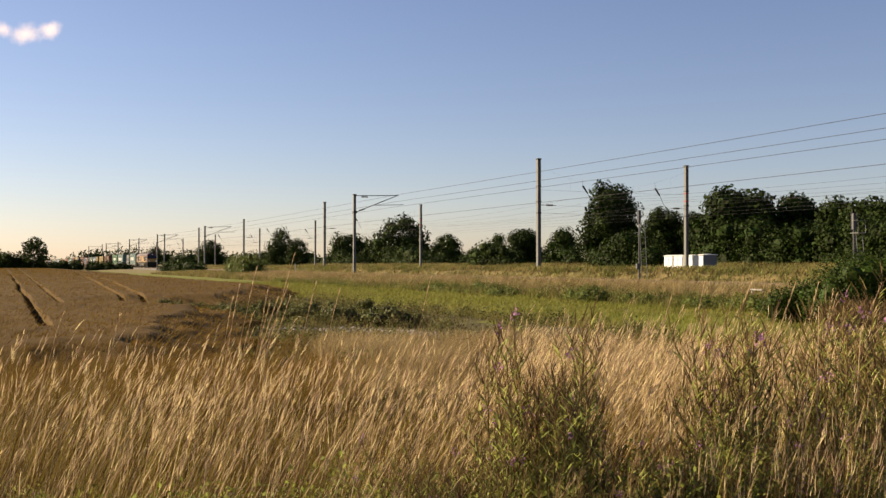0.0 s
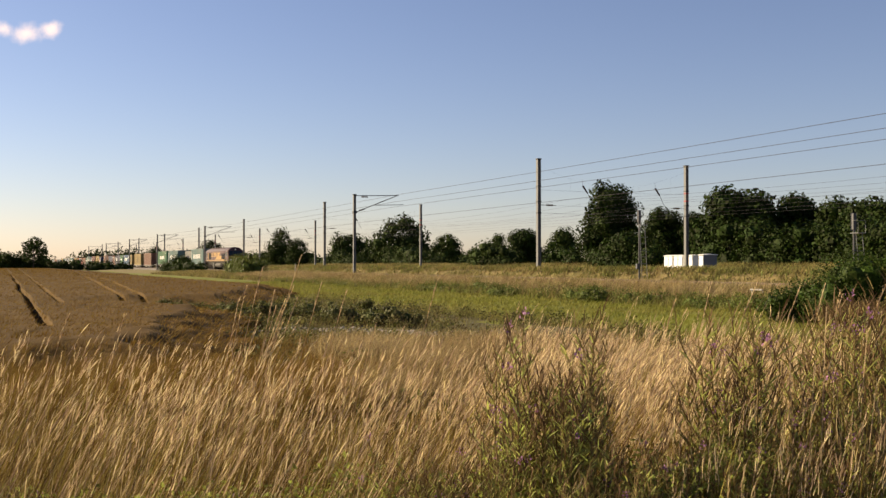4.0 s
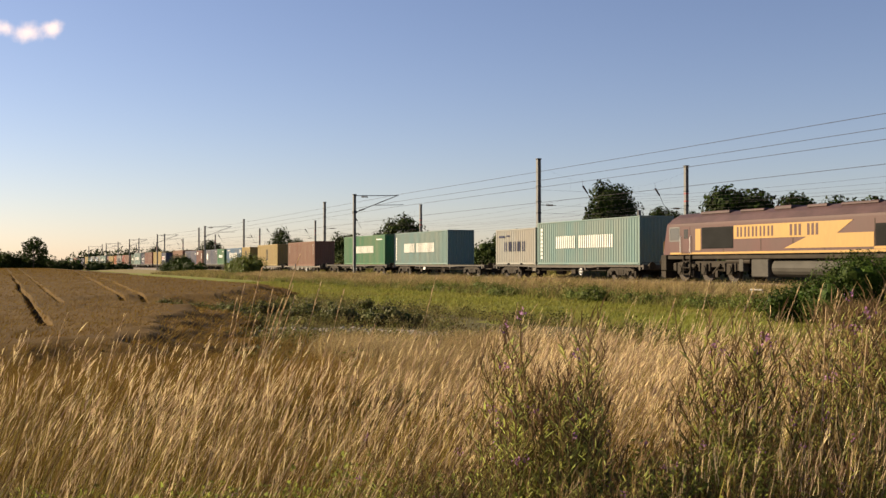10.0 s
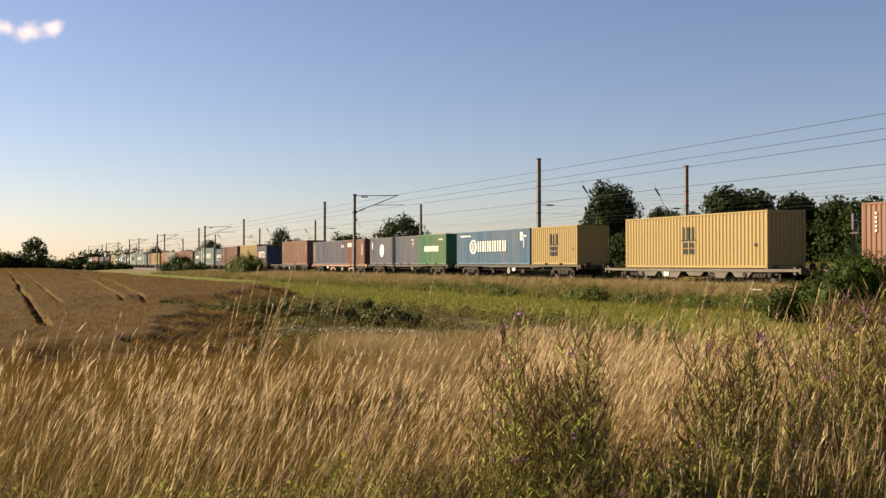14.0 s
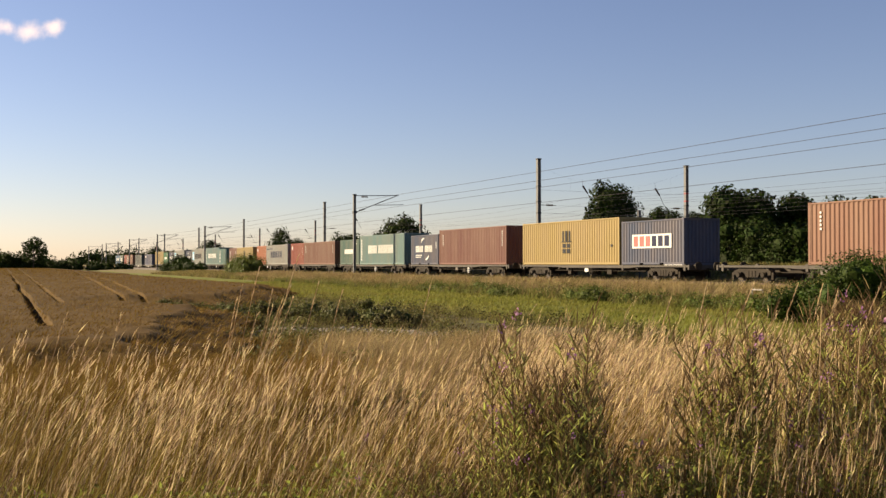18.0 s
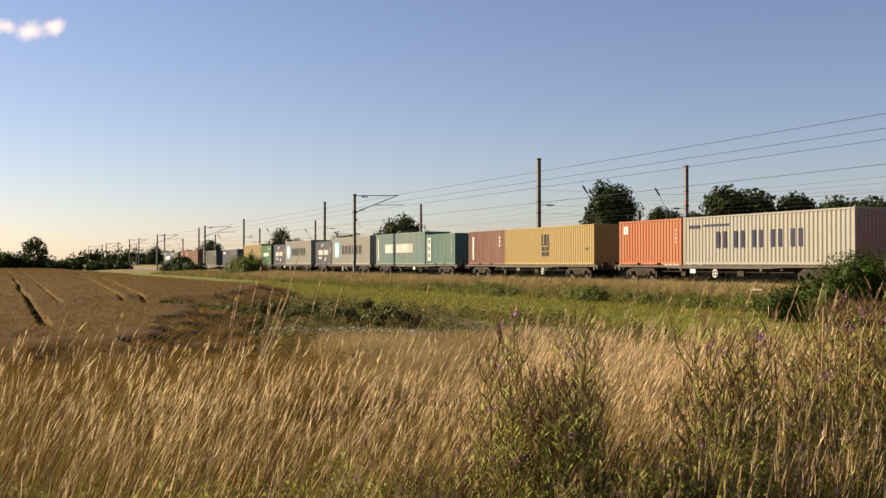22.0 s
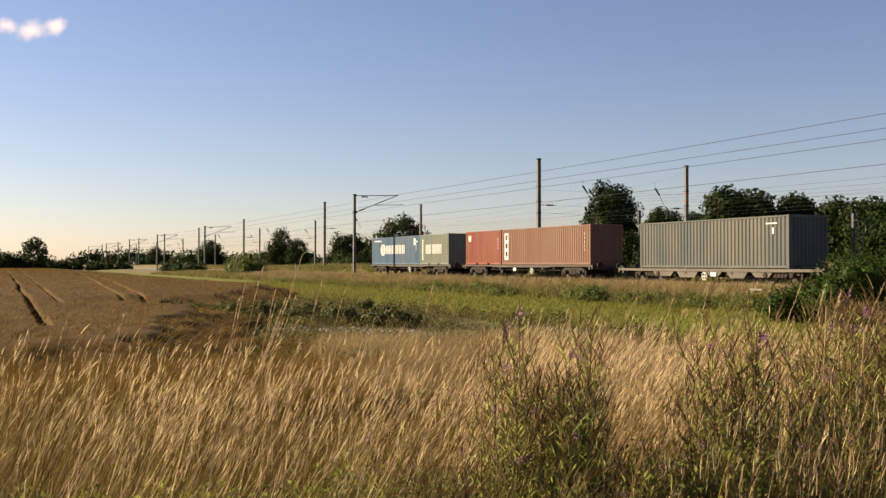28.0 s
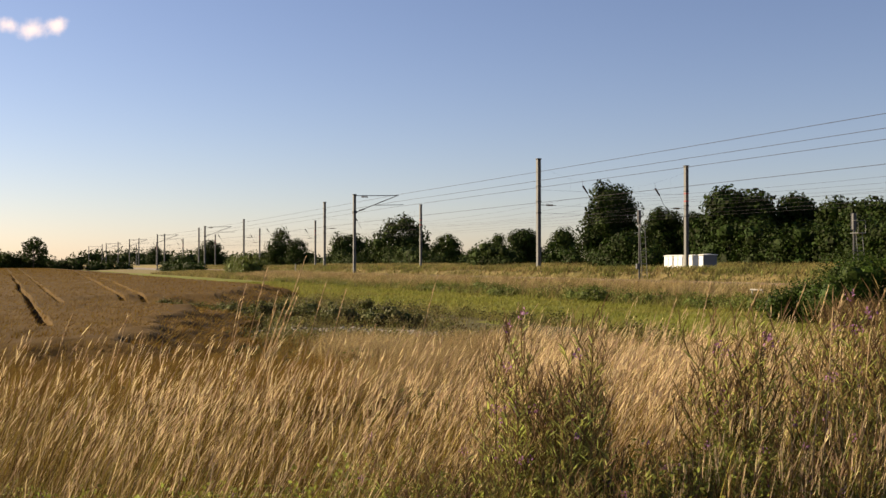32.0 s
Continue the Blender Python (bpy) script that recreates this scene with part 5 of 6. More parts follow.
            for ax in (-2.05, 0.0, 2.05):
                part("wheel", WHEEL_LOCO, M_WHEEL, b, at=pose(ax, sg * 0.78, 0.53, 0, 0, 0 if sg < 0 else 180))
            part("sand_box", Shape().box(2.75, 3.1, sg * 1.0 - 0.18, sg * 1.0 + 0.18, 0.45, 0.95, 0.03), M_TANK, b)
    return lo


build_locomotive(SPEED * 12.26)


# ---- crops, margins and grasses ----
def blades(roots, height, width, lean, bend, g, segs=2, flare=0.0):
    """Ribbons from the roots: each bends over along its lean. roots (n,3), height (n,), lean (n,2)."""
    n = len(roots)
    side_a = g.uniform(0, math.pi, n)
    sd = np.stack([np.cos(side_a), np.sin(side_a), np.zeros(n)], 1) * width[:, None] / 2
    rows = []
    for k in range(segs + 1):
        f = k / segs
        c = roots + np.stack([lean[:, 0] * height * (f + bend * f * f), lean[:, 1] * height * (f + bend * f * f), height * (f - 0.12 * bend * f * f)], 1)
        w = (1 - f) ** 0.6 if k == segs else 1 - flare * f
        rows.append(c - sd * w)
        if k < segs:
            rows.append(c + sd * w)
    v = np.stack(rows, 1)
    m = 2 * segs + 1
    faces = []
    base = np.arange(n) * m
    quads = [np.stack([base + 2 * k, base + 2 * k + 1, base + 2 * k + 3, base + 2 * k + 2], 1) for k in range(segs - 1)]
    tris = np.stack([base + 2 * segs - 2, base + 2 * segs - 1, base + 2 * segs], 1)
    for q in quads:
        faces += q.tolist()
    return v.reshape(-1, 3), faces + tris.tolist()


def join(*sets):
    vs, fs, k = [], [], 0
    for v, f in sets:
        vs.append(np.asarray(v))
        fs += [tuple(i + k for i in q) for q in f]
        k += len(v)
    return np.concatenate(vs), fs


def wheat_edge(y):
    """How far right the wheat reaches at a distance y."""
    if y < 27.7:
        return -2.6 - (y - 13.0) * 0.177
    return min(-5.8 - (y - 27.7) * 0.075, (14.3 - NY * y) / NX)


def in_wheat(x, y):
    wob = 0.5 * noise.noise(Vector((x * 0.5, y * 0.3, 3))) + 0.4 * noise.noise(Vector((x * 1.7, y * 1.1, 5)))
    near = 12.2 + 0.06 * (x + 8) + 0.5 * noise.noise(Vector((x * 0.8, 0, 1)))
    # a bare notch that runs into the crop from the weedy corner
    notch = (math.hypot((x + 5.0) / 3.4, (y - 30.0 + 0.45 * (x + 5.0)) / 2.2) - 1.0) * 1.8 + 0.5 * wob
    return min(wheat_edge(y) - x + wob, (y - near) * 0.9, notch)


# wheel tracks: distance ahead and offset p at their near and far ends, half width, depth
TRAMLINES = ((18.6, 0.93, 96.0, 2.2, 0.11, 0.95), (29.0, 1.9, 91.0, 3.4, 0.09, 0.9), (31.0, 4.6, 60.0, 6.7, 0.08, 0.6), (30.0, 3.8, 61.0, 5.9, 0.08, 0.45))


def wheat_top(x, y):
    e = in_wheat(x, y)
    if e <= 0:
        return 0.0
    h = 0.62 * min(1.0, 0.32 + e / 2.4 + 0.08 * noise.noise(Vector((x * 1.3, y * 1.0, 27))))
    p = x * NX + y * NY
    for y0, p0, y1, p1, half, depth in TRAMLINES:
        d = abs(p - p0 - (p1 - p0) * (y - y0) / (y1 - y0) - 0.10 * noise.noise(Vector((y * 0.08, p0, 2))))
        if d < half and y > y0 - 1.5:
            h *= 1 - depth * min(1.0, (y - y0 + 1.5) / 1.5) * min(1.0, 3.0 * (1 - d / half))
    return h + 0.035 * noise.noise(Vector((x * 0.9, y * 0.5, 7))) + 0.03 * noise.noise(Vector((x * 3.1, y * 2.1, 8)))


def build_wheat():
    vs, fs, ids = [], [], {}
    ys = [11.8 + 0.3 * k for k in range(70)] + [33 + 0.7 * k for k in range(30)] + [54 + 2.5 * k for k in range(20)] + [105 + 8 * k for k in range(20)]
    ps = [-4 + 0.22 * k for k in range(20)] + [0.4 + 0.045 * k for k in range(140)] + [6.7 + 0.2 * k for k in range(41)]
    def vert(i, j):
        if (i, j) not in ids:
            p, y = ps[i], ys[j]
            x = (p - NY * y) / NX
            ids[(i, j)] = len(vs)
            vs.append((x, y, wheat_top(x, y) if y < 110 else 0.62 + 0.02 * noise.noise(Vector((x * 0.3, y * 0.1, 0)))))
        return ids[(i, j)]
    for j in range(len(ys) - 1):
        for i in range(len(ps) - 1):
            p, y = (ps[i] + ps[i + 1]) / 2, (ys[j] + ys[j + 1]) / 2
            x = (p - NY * y) / NX
            if in_wheat(x, y) > -0.25 and p < 14.4:
                fs.append((vert(i, j), vert(i + 1, j), vert(i + 1, j + 1), vert(i, j + 1)))
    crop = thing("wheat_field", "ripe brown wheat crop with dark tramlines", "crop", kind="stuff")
    # the sheet's colour carries the shade below the ears
    part("canopy", mesh_of("canopy", vs, fs), M_WHEAT_SHADED, crop)
    g = np.random.default_rng(31)
    pts = []
    while len(pts) < 98000:
        y = 11.9 + 250 * g.random() ** 3.3
        p = g.uniform(-2.0, 14.2)
        x = (p - NY * y) / NX
        e = in_wheat(x, y)
        top = wheat_top(x, y)
        if e > 0.03 and x > -0.47 * y - 1 and (e < 1.8 or top > 0.45):
            pts.append((x, y, max(0.02, top - (0.06 if e > 1.8 else 0.16))))
    pts = np.array(pts)
    n = len(pts)
    hs = g.uniform(0.07, 0.13, n) + np.where(pts[:, 2] < 0.42, 0.15, 0)
    ln = np.stack([g.normal(0.25, 0.3, n), g.normal(0, 0.3, n)], 1)
    v, f = blades(pts, hs, g.uniform(0.008, 0.014, n) * (1 + pts[:, 1] / 35), ln, 0.6, g)
    part("ears", mesh_of("ears", v, f), M_WHEAT_EAR, crop)


build_wheat()


def scatter_blades(name, label, category, n, where, hgt, wid, leanx, material, seed, bunch=1, spread=0.05, bend=0.7, segs=2):
    """Bunches of blades over a stretch: where(g) gives x, y."""
    g = np.random.default_rng(seed)
    pts = []
    while len(pts) < n:
        x, y = where(g)
        p, s = x * NX + y * NY, -x * NY + y * NX
        z = ground_height(p, s)
        for _ in range(bunch):
            pts.append((x + g.normal(0, spread), y + g.normal(0, spread), z - 0.01))
    pts = np.array(pts[:n])
    n = len(pts)
    hs = g.uniform(hgt[0], hgt[1], n)
    ln = np.stack([g.normal(leanx, 0.3, n), g.normal(0, 0.3, n)], 1)
    v, f = blades(pts, hs, g.uniform(wid[0], wid[1], n) * np.clip(pts[:, 1] / 36, 0.8, 1.7), ln, bend, g, segs)
    return whole(name, mesh_of(name, v, f), material, label, category, kind="stuff")


def on_strip(p0, p1, s0, s1, power=1.0):
    def where(g):
        while True:
            p, s = g.uniform(p0, p1), s0 + (s1 - s0) * g.random() ** power
            q = tr(p, s)
            if q.y > 13 and abs(q.x) < 0.47 * q.y + 1.5:
                return q.x, q.y
    return where


scatter_blades("margin_grass", "short bright green grass of the mown field margin", "grass", 42000, on_strip(13.6, 24.6, -8, 90, 1.4), (0.08, 0.2), (0.012, 0.03), 0.15, M_LAWN, 41)
scatter_blades("bank_grass", "rough tan grass tussocks on the railway bank", "grass", 62000, on_strip(24.2, 33.6, -12, 170, 1.5), (0.2, 0.6), (0.015, 0.035), 0.18, M_TUFT, 42, 7, 0.16)
scatter_blades("bank_grass", "rough green grass low on the railway bank", "grass", 16000, on_strip(23.6, 28.0, -12, 90, 1.3), (0.2, 0.5), (0.015, 0.035), 0.18, M_BLADE, 43, 9, 0.2)
scatter_blades("bank_grass", "rough green grass among the tan tussocks of the bank", "grass", 9000, on_strip(24.4, 33.4, -12, 120, 1.4), (0.25, 0.6), (0.018, 0.04), 0.18, M_BLADE, 46, 22, 0.3)
scatter_blades("track_grass", "green grass clumps on the low ridge between the tracks", "grass", 8000, on_strip(38.6, 44.0, 20, 160, 1.3), (0.25, 0.55), (0.02, 0.045), 0.18, M_BLADE, 47, 24, 0.35)
scatter_blades("far_bank_grass", "dry yellow grass on the bank behind the tracks", "grass", 34000, on_strip(59.0, 66.0, 20, 220, 1.3), (0.3, 0.75), (0.02, 0.04), 0.18, M_TUFT, 44, 6, 0.2)
scatter_blades("track_grass", "dry grass on the low ridge between the tracks", "grass", 30000, on_strip(38.6, 44.0, 20, 220, 1.3), (0.2, 0.5), (0.02, 0.04), 0.18, M_TUFT, 45, 6, 0.2)


def on_bare_strip(x, y):
    return math.hypot((x + 1.2) / 2.9, (y - 24.3 + 0.12 * x) / 1.35) + 0.35 * noise.noise(Vector((x * 1.1, y * 1.1, 17))) < 1.0


def weed_patch_where(g):
    while True:
        y = 8.0 + 36 * g.random() ** 1.3
        x = g.uniform(-9, 5)
        p = x * NX + y * NY
        if in_wheat(x, y) < 0.1 and p < 14.6 and (y > 11 or x < 0.2) and x > -0.48 * y and noise.noise(Vector((x * 0.6, y * 0.35, 11))) > -0.08 and not on_bare_strip(x, y):
            return x, y


def build_weed_patch():
    g = np.random.default_rng(51)
    ls = []
    for _ in range(1100):
        x, y = weed_patch_where(g)
        r = g.uniform(0.12, 0.34)
        ls.append((x, y, r * 0.5, r, r, r * g.uniform(0.6, 1.0)))
    v, f = leaf_cloud(ls, 34000, 0.034, 52, 0.2, 1.0)
    whole("weed_patch", mesh_of("weed_patch", v, f), M_LEAF_NETTLE, "dark low weeds on a bare damp corner of the field", "weeds", kind="stuff")


build_weed_patch()


def build_rubble():
    """Pale clods and stones on the bare strip."""
    g = np.random.default_rng(61)
    sh = Shape()
    while len(sh.f) < 420 * 8:
        x, y = g.uniform(-4.4, 2.0), g.uniform(22.6, 26.2)
        if not on_bare_strip(x, y) or g.random() > (0.95 if x > -0.9 and y > 24.0 else 0.3):
            continue
        z = ground_height(x * NX + y * NY, -x * NY + y * NX)
        a, b, c = g.uniform(0.03, 0.085), g.uniform(0.03, 0.08), g.uniform(0.02, 0.055)
        vs = [(x + a, y, z), (x, y + b, z), (x - a, y, z), (x, y - b, z), (x + 0.2 * a, y + 0.1 * b, z + c), (x, y, z - 0.02)]
        sh.add(vs, [(i, (i + 1) % 4, 4) for i in range(4)] + [((i + 1) % 4, i, 5) for i in range(4)])
    whole("rubble", sh, M_RUBBLE, "pale dry clods and stones on the bare strip", "stones", kind="stuff")


build_rubble()
for k in range(26):
    f = k / 25
    x = -8.8 + 7.6 * f + 0.5 * math.sin(k * 2.9)
    y = 31.8 - 3.4 * f + 1.0 * math.sin(k * 1.7)
    build_bush("nettle_clump", x, y, 1.3 + 0.5 * math.sin(k * 2.1), 0.9, 0.52 + 0.16 * math.sin(k * 1.3), 560 + k, M_NETTLE, "dark knee-high nettle clump in the field corner", 1500, 0.030, 8, "weeds", turn=20 * math.sin(k), group="nettle clumps")
scatter_blades("patch_grass", "thin brown grass among the low weeds", "grass", 15000, weed_patch_where, (0.15, 0.42), (0.006, 0.013), 0.2, M_TUFT, 53, 5, 0.1)
scatter_blades("bank_grass", "tall pale tan grass tufts along the foot of the bank", "grass", 24000, on_strip(25.2, 31.6, -12, 120, 1.3), (0.40, 0.85), (0.010, 0.022), 0.12, M_TANTUFT, 48, 50, 0.30)
scatter_blades("dock_stand", "rust-brown dock stalks before the hawthorn", "weeds", 1300, lambda g: (g.normal(10.9, 0.45), g.normal(26.6, 0.4)), (0.4, 0.95), (0.012, 0.03), 0.05, M_POD, 49, 8, 0.08)
for k in range(14):
    p, s = 25.0 + 0.8 * math.sin(k * 1.9), 22.5 + 2.7 * k
    q = tr(p, s)
    build_bush("bramble_bush", q.x, q.y, 3.0 + 0.6 * math.sin(k * 2.7), 1.2, 0.62 + 0.18 * math.sin(k * 1.3), 520 + k, M_BRAMBLE, "low green bramble at the foot of the bank", 3200, 0.038, 10, turn=-66, z=0.02, group="brambles")


def near_ground_where(g):
    while True:
        y = 7.4 + 13.0 * g.random()
        x = g.uniform(-0.47 * y - 0.5, 0.47 * y + 0.5)
        if in_wheat(x, y) < 0.2 and x * NX + y * NY < 14.2 and not on_bare_strip(x, y):
            return x, y


scatter_blades("rough_field_grass", "short brown grass and litter between the tall stand and the crop", "grass", 32000, near_ground_where, (0.12, 0.5), (0.005, 0.011), 0.2, M_WHEAT_EAR, 54, 6, 0.12)


def straw_where(g):
    while True:
        y = g.uniform(10.2, 18.5)
        x = g.uniform(-0.12, 0.26) * y
        if x * NX + y * NY < 9.4 and in_wheat(x, y) < -0.1 and noise.noise(Vector((x * 1.1, y * 0.7, 21))) > -0.12:
            return x, y


scatter_blades("rough_field_grass", "knee-high brown straw clumps before the bare corner", "grass", 30000, straw_where, (0.32, 0.66), (0.008, 0.016), 0.22, M_TANTUFT, 55, 18, 0.10)


def crop_edge_where(g):
    while True:
        y = g.uniform(9.3, 13.2)
        x = g.uniform(-0.47 * y - 0.5, -1.2)
        if in_wheat(x, y) < 0.25 and noise.noise(Vector((x * 0.9, y * 0.9, 31))) > -0.2:
            return x, y


scatter_blades("rough_field_grass", "brown grass and self-sown corn before the crop's edge", "grass", 20000, crop_edge_where, (0.35, 0.72), (0.006, 0.012), 0.2, M_WHEAT_EAR, 56, 12, 0.12)


# the stand of tall grass before the camera, in swaying clumps
SWAY = []     # (thing, pose, strength, delay)


def build_tall_grass(x0, x1, y0, y1, seed):
    g = np.random.default_rng(seed)
    cx, cy = (x0 + x1) / 2, (y0 + y1) / 2
    area = (x1 - x0) * (y1 - y0)
    far_edge = 7.4 + 3.0 * max(0.0, min(1.0, (cx / cy + 0.02) / 0.14)) + 0.5 * math.sin(cx * 2.1)
    if y0 > far_edge:
        return
    if cy < 5.0 and -0.35 < cx < 1.45:
        return
    n = int(area * (900 if cy < 6 else 720 if cy < 7.5 else 520))
    right = max(0.0, min(1.0, (cx / cy - 0.28) / 0.12))
    c = thing("tall_grass_clump", "tall dry golden grass bent by the wind", "grass", "tall grass", "stuff", at=pose(cx, cy, 0))
    r = np.stack([g.uniform(x0, x1, n) - cx, g.uniform(y0, y1, n) - cy, np.zeros(n)], 1)
    hs = g.normal(0.84 if cy > 6 else 0.78, 0.15 if cy > 6 else 0.2, n).clip(0.35, 1.3)
    upright = cx > 1.4 and cy < 5.2
    ln = np.stack([g.normal(0.10 if upright else 0.25, 0.11, n), g.normal(0.0, 0.11, n)], 1)
    v, f = blades(r, hs, g.uniform(0.0018, 0.0036, n), ln, 0.3, g, 3, 0.4)
    part("stems", mesh_of("stems", v, f), M_STRAW, c)
    k = int(n * (0.27 if cy < 5.6 else 0.3) * (0.45 + 0.55 * max(0.0, min(1.0, (cx / cy + 0.45) / 0.3)) + 0.7 * max(0.0, min(1.0, (cx / cy + 0.12) / 0.15))))
    tip = r[:k] + np.stack([ln[:k, 0] * hs[:k] * 1.30, ln[:k, 1] * hs[:k] * 1.30, hs[:k] * 0.94], 1)
    axis = np.stack([ln[:k, 0] * 1.4, ln[:k, 1] * 1.4, np.ones(k)], 1)
    long = g.uniform(0.06, 0.15, k)
    tip = np.concatenate([tip + axis * (long * (i / 5 + g.uniform(-0.06, 0.06, k)) - 0.03)[:, None] + g.normal(0, 0.0025, (k, 3)) for i in range(5)])
    k5 = 5 * k
    v, f = blades(tip, g.uniform(0.035, 0.065, k5), g.uniform(0.0028, 0.005, k5) * (0.6 if cy < 5.2 else 1.0), np.tile(ln[:k] * 1.5, (5, 1)) + g.normal(0, 0.07, (k5, 2)), 0.3, g, 2, -0.3)
    part("seed_heads", mesh_of("seed_heads", v, f), M_SEED, c)
    k = max(4, n // 14)
    r3 = np.stack([g.uniform(x0, x1, k) - cx, g.uniform(y0, y1, k) - cy, np.zeros(k)], 1)
    v, f = blades(r3, g.uniform(0.6, 1.0, k), g.uniform(0.004, 0.007, k), np.stack([g.normal(0.08 if upright else 0.36, 0.08 if upright else 0.14, k), g.normal(0, 0.1, k)], 1), 0.15, g, 3, 0.3)
    part("pale_straws", mesh_of("pale_straws", v, f), M_SEED, c)
    m = n // 2
    r2 = np.stack([g.uniform(x0, x1, m) - cx, g.uniform(y0, y1, m) - cy, np.zeros(m)], 1)
    v, f = blades(r2, g.uniform(0.25, 0.65, m), g.uniform(0.003, 0.007, m), np.stack([g.normal(0.2, 0.3, m), g.normal(0, 0.3, m)], 1), 0.6, g, 3, 0.3)
    part("leaf_blades", mesh_of("leaf_blades", v, f), M_STRAW if g.random() > 0.35 and cy > 6 else M_BLADE, c)
    SWAY.append((c, c.matrix_basis.copy(), 0.7, 0.35 * math.sin(cx * 1.3 + cy)))


seed = 600
for y0, y1, step in ((3.9, 4.9, 1.2), (4.9, 6.0, 1.3), (6.0, 7.0, 1.4), (7.0, 8.0, 1.4), (8.0, 9.2, 1.6), (9.2, 10.4, 1.8)):
    reach = 0.45 * y1 + 0.5
    cells = math.ceil(2 * reach / step)
    for k in range(cells):
        seed += 1
        build_tall_grass(-reach + k * step, -reach + (k + 1) * step, y0, y1, seed)


def build_tall_stalks():
    """Single tall stalks that stand out over the rest."""
    g = np.random.default_rng(71)
    spots = [(-0.38, 7.2, 1.55), (-1.55, 7.0, 1.62), (-1.62, 7.1, 1.5), (-1.45, 7.3, 1.7), (-1.4, 6.9, 1.42), (-1.2, 7.2, 1.5), (-1.05, 7.6, 1.45), (-1.7, 7.4, 1.4), (-2.9, 7.0, 1.3), (-2.4, 6.9, 1.3), (-1.5, 7.0, 1.5), (-1.52, 7.05, 1.42), (-1.48, 7.1, 1.35), (-1.55, 6.95, 1.3), (-1.46, 7.0, 1.25), (-1.5, 6.9, 1.2), (-1.42, 7.1, 1.45),
             (-0.7, 6.6, 1.25), (0.2, 6.8, 1.3), (0.9, 7.2, 1.3), (1.3, 7.4, 1.4), (1.6, 7.3, 1.5), (1.8, 7.6, 1.5), (2.1, 7.4, 1.5), (2.3, 7.1, 1.5), (2.45, 7.0, 1.45), (2.6, 7.3, 1.5), (2.2, 6.6, 1.45), (1.1, 6.4, 1.25)]
    near = [(1.66, 4.6, 1.46, 0.02), (1.56, 4.5, 1.2, 0.03), (1.60, 4.7, 1.25, -0.02), (1.80, 4.6, 1.35, 0.04), (1.88, 4.5, 1.3, 0.07), (1.93, 4.6, 1.2, 0.05), (1.74, 4.4, 1.1, 0.06), (1.98, 4.7, 1.4, 0.08), (1.45, 4.5, 1.05, 0.1),
            (0.02, 4.15, 0.78, 0.45), (0.32, 4.1, 0.74, 0.55), (-0.9, 4.3, 0.85, 0.35), (-0.4, 4.4, 0.9, 0.4), (-1.3, 4.6, 0.9, 0.35), (-0.1, 4.8, 0.95, 0.4), (0.1, 5.2, 1.05, 0.35), (0.95, 5.4, 1.1, 0.3)]
    for x, y, h, tilt in [(*q, None) for q in spots] + near:
        st = thing("grass_stalk", "single tall pale grass stalk with a drooping seed head", "grass", "tall grass stalks", at=pose(x, y, 0))
        l = g.uniform(0.10, 0.24) if tilt is None else tilt
        pts = [(l * h * (f + 0.5 * f * f), 0.0, h * f) for f in (0, 0.35, 0.7, 1.0)]
        part("stalk", Shape().tube(pts, 0.0035, 4, 0.002), M_SEED, st)
        k = 46 if tilt is None else 10
        fr = g.uniform(0.84 if tilt is None else 0.90, 1.0, k)
        root = np.stack([l * h * (fr + 0.5 * fr * fr), np.zeros(k), h * fr], 1)
        v, f = blades(root, g.uniform(0.025, 0.05, k), g.uniform(0.002, 0.004, k) * (1.0 if tilt is None else 0.6), np.stack([g.normal(0.25, 0.10, k), g.normal(0, 0.14, k)], 1), 0.3, g, 2)
        part("seed_head", mesh_of("seed_head", v, f), M_SEED, st)
        SWAY.append((st, st.matrix_basis.copy(), 1.0, g.uniform(-0.5, 0.5)))


build_tall_stalks()


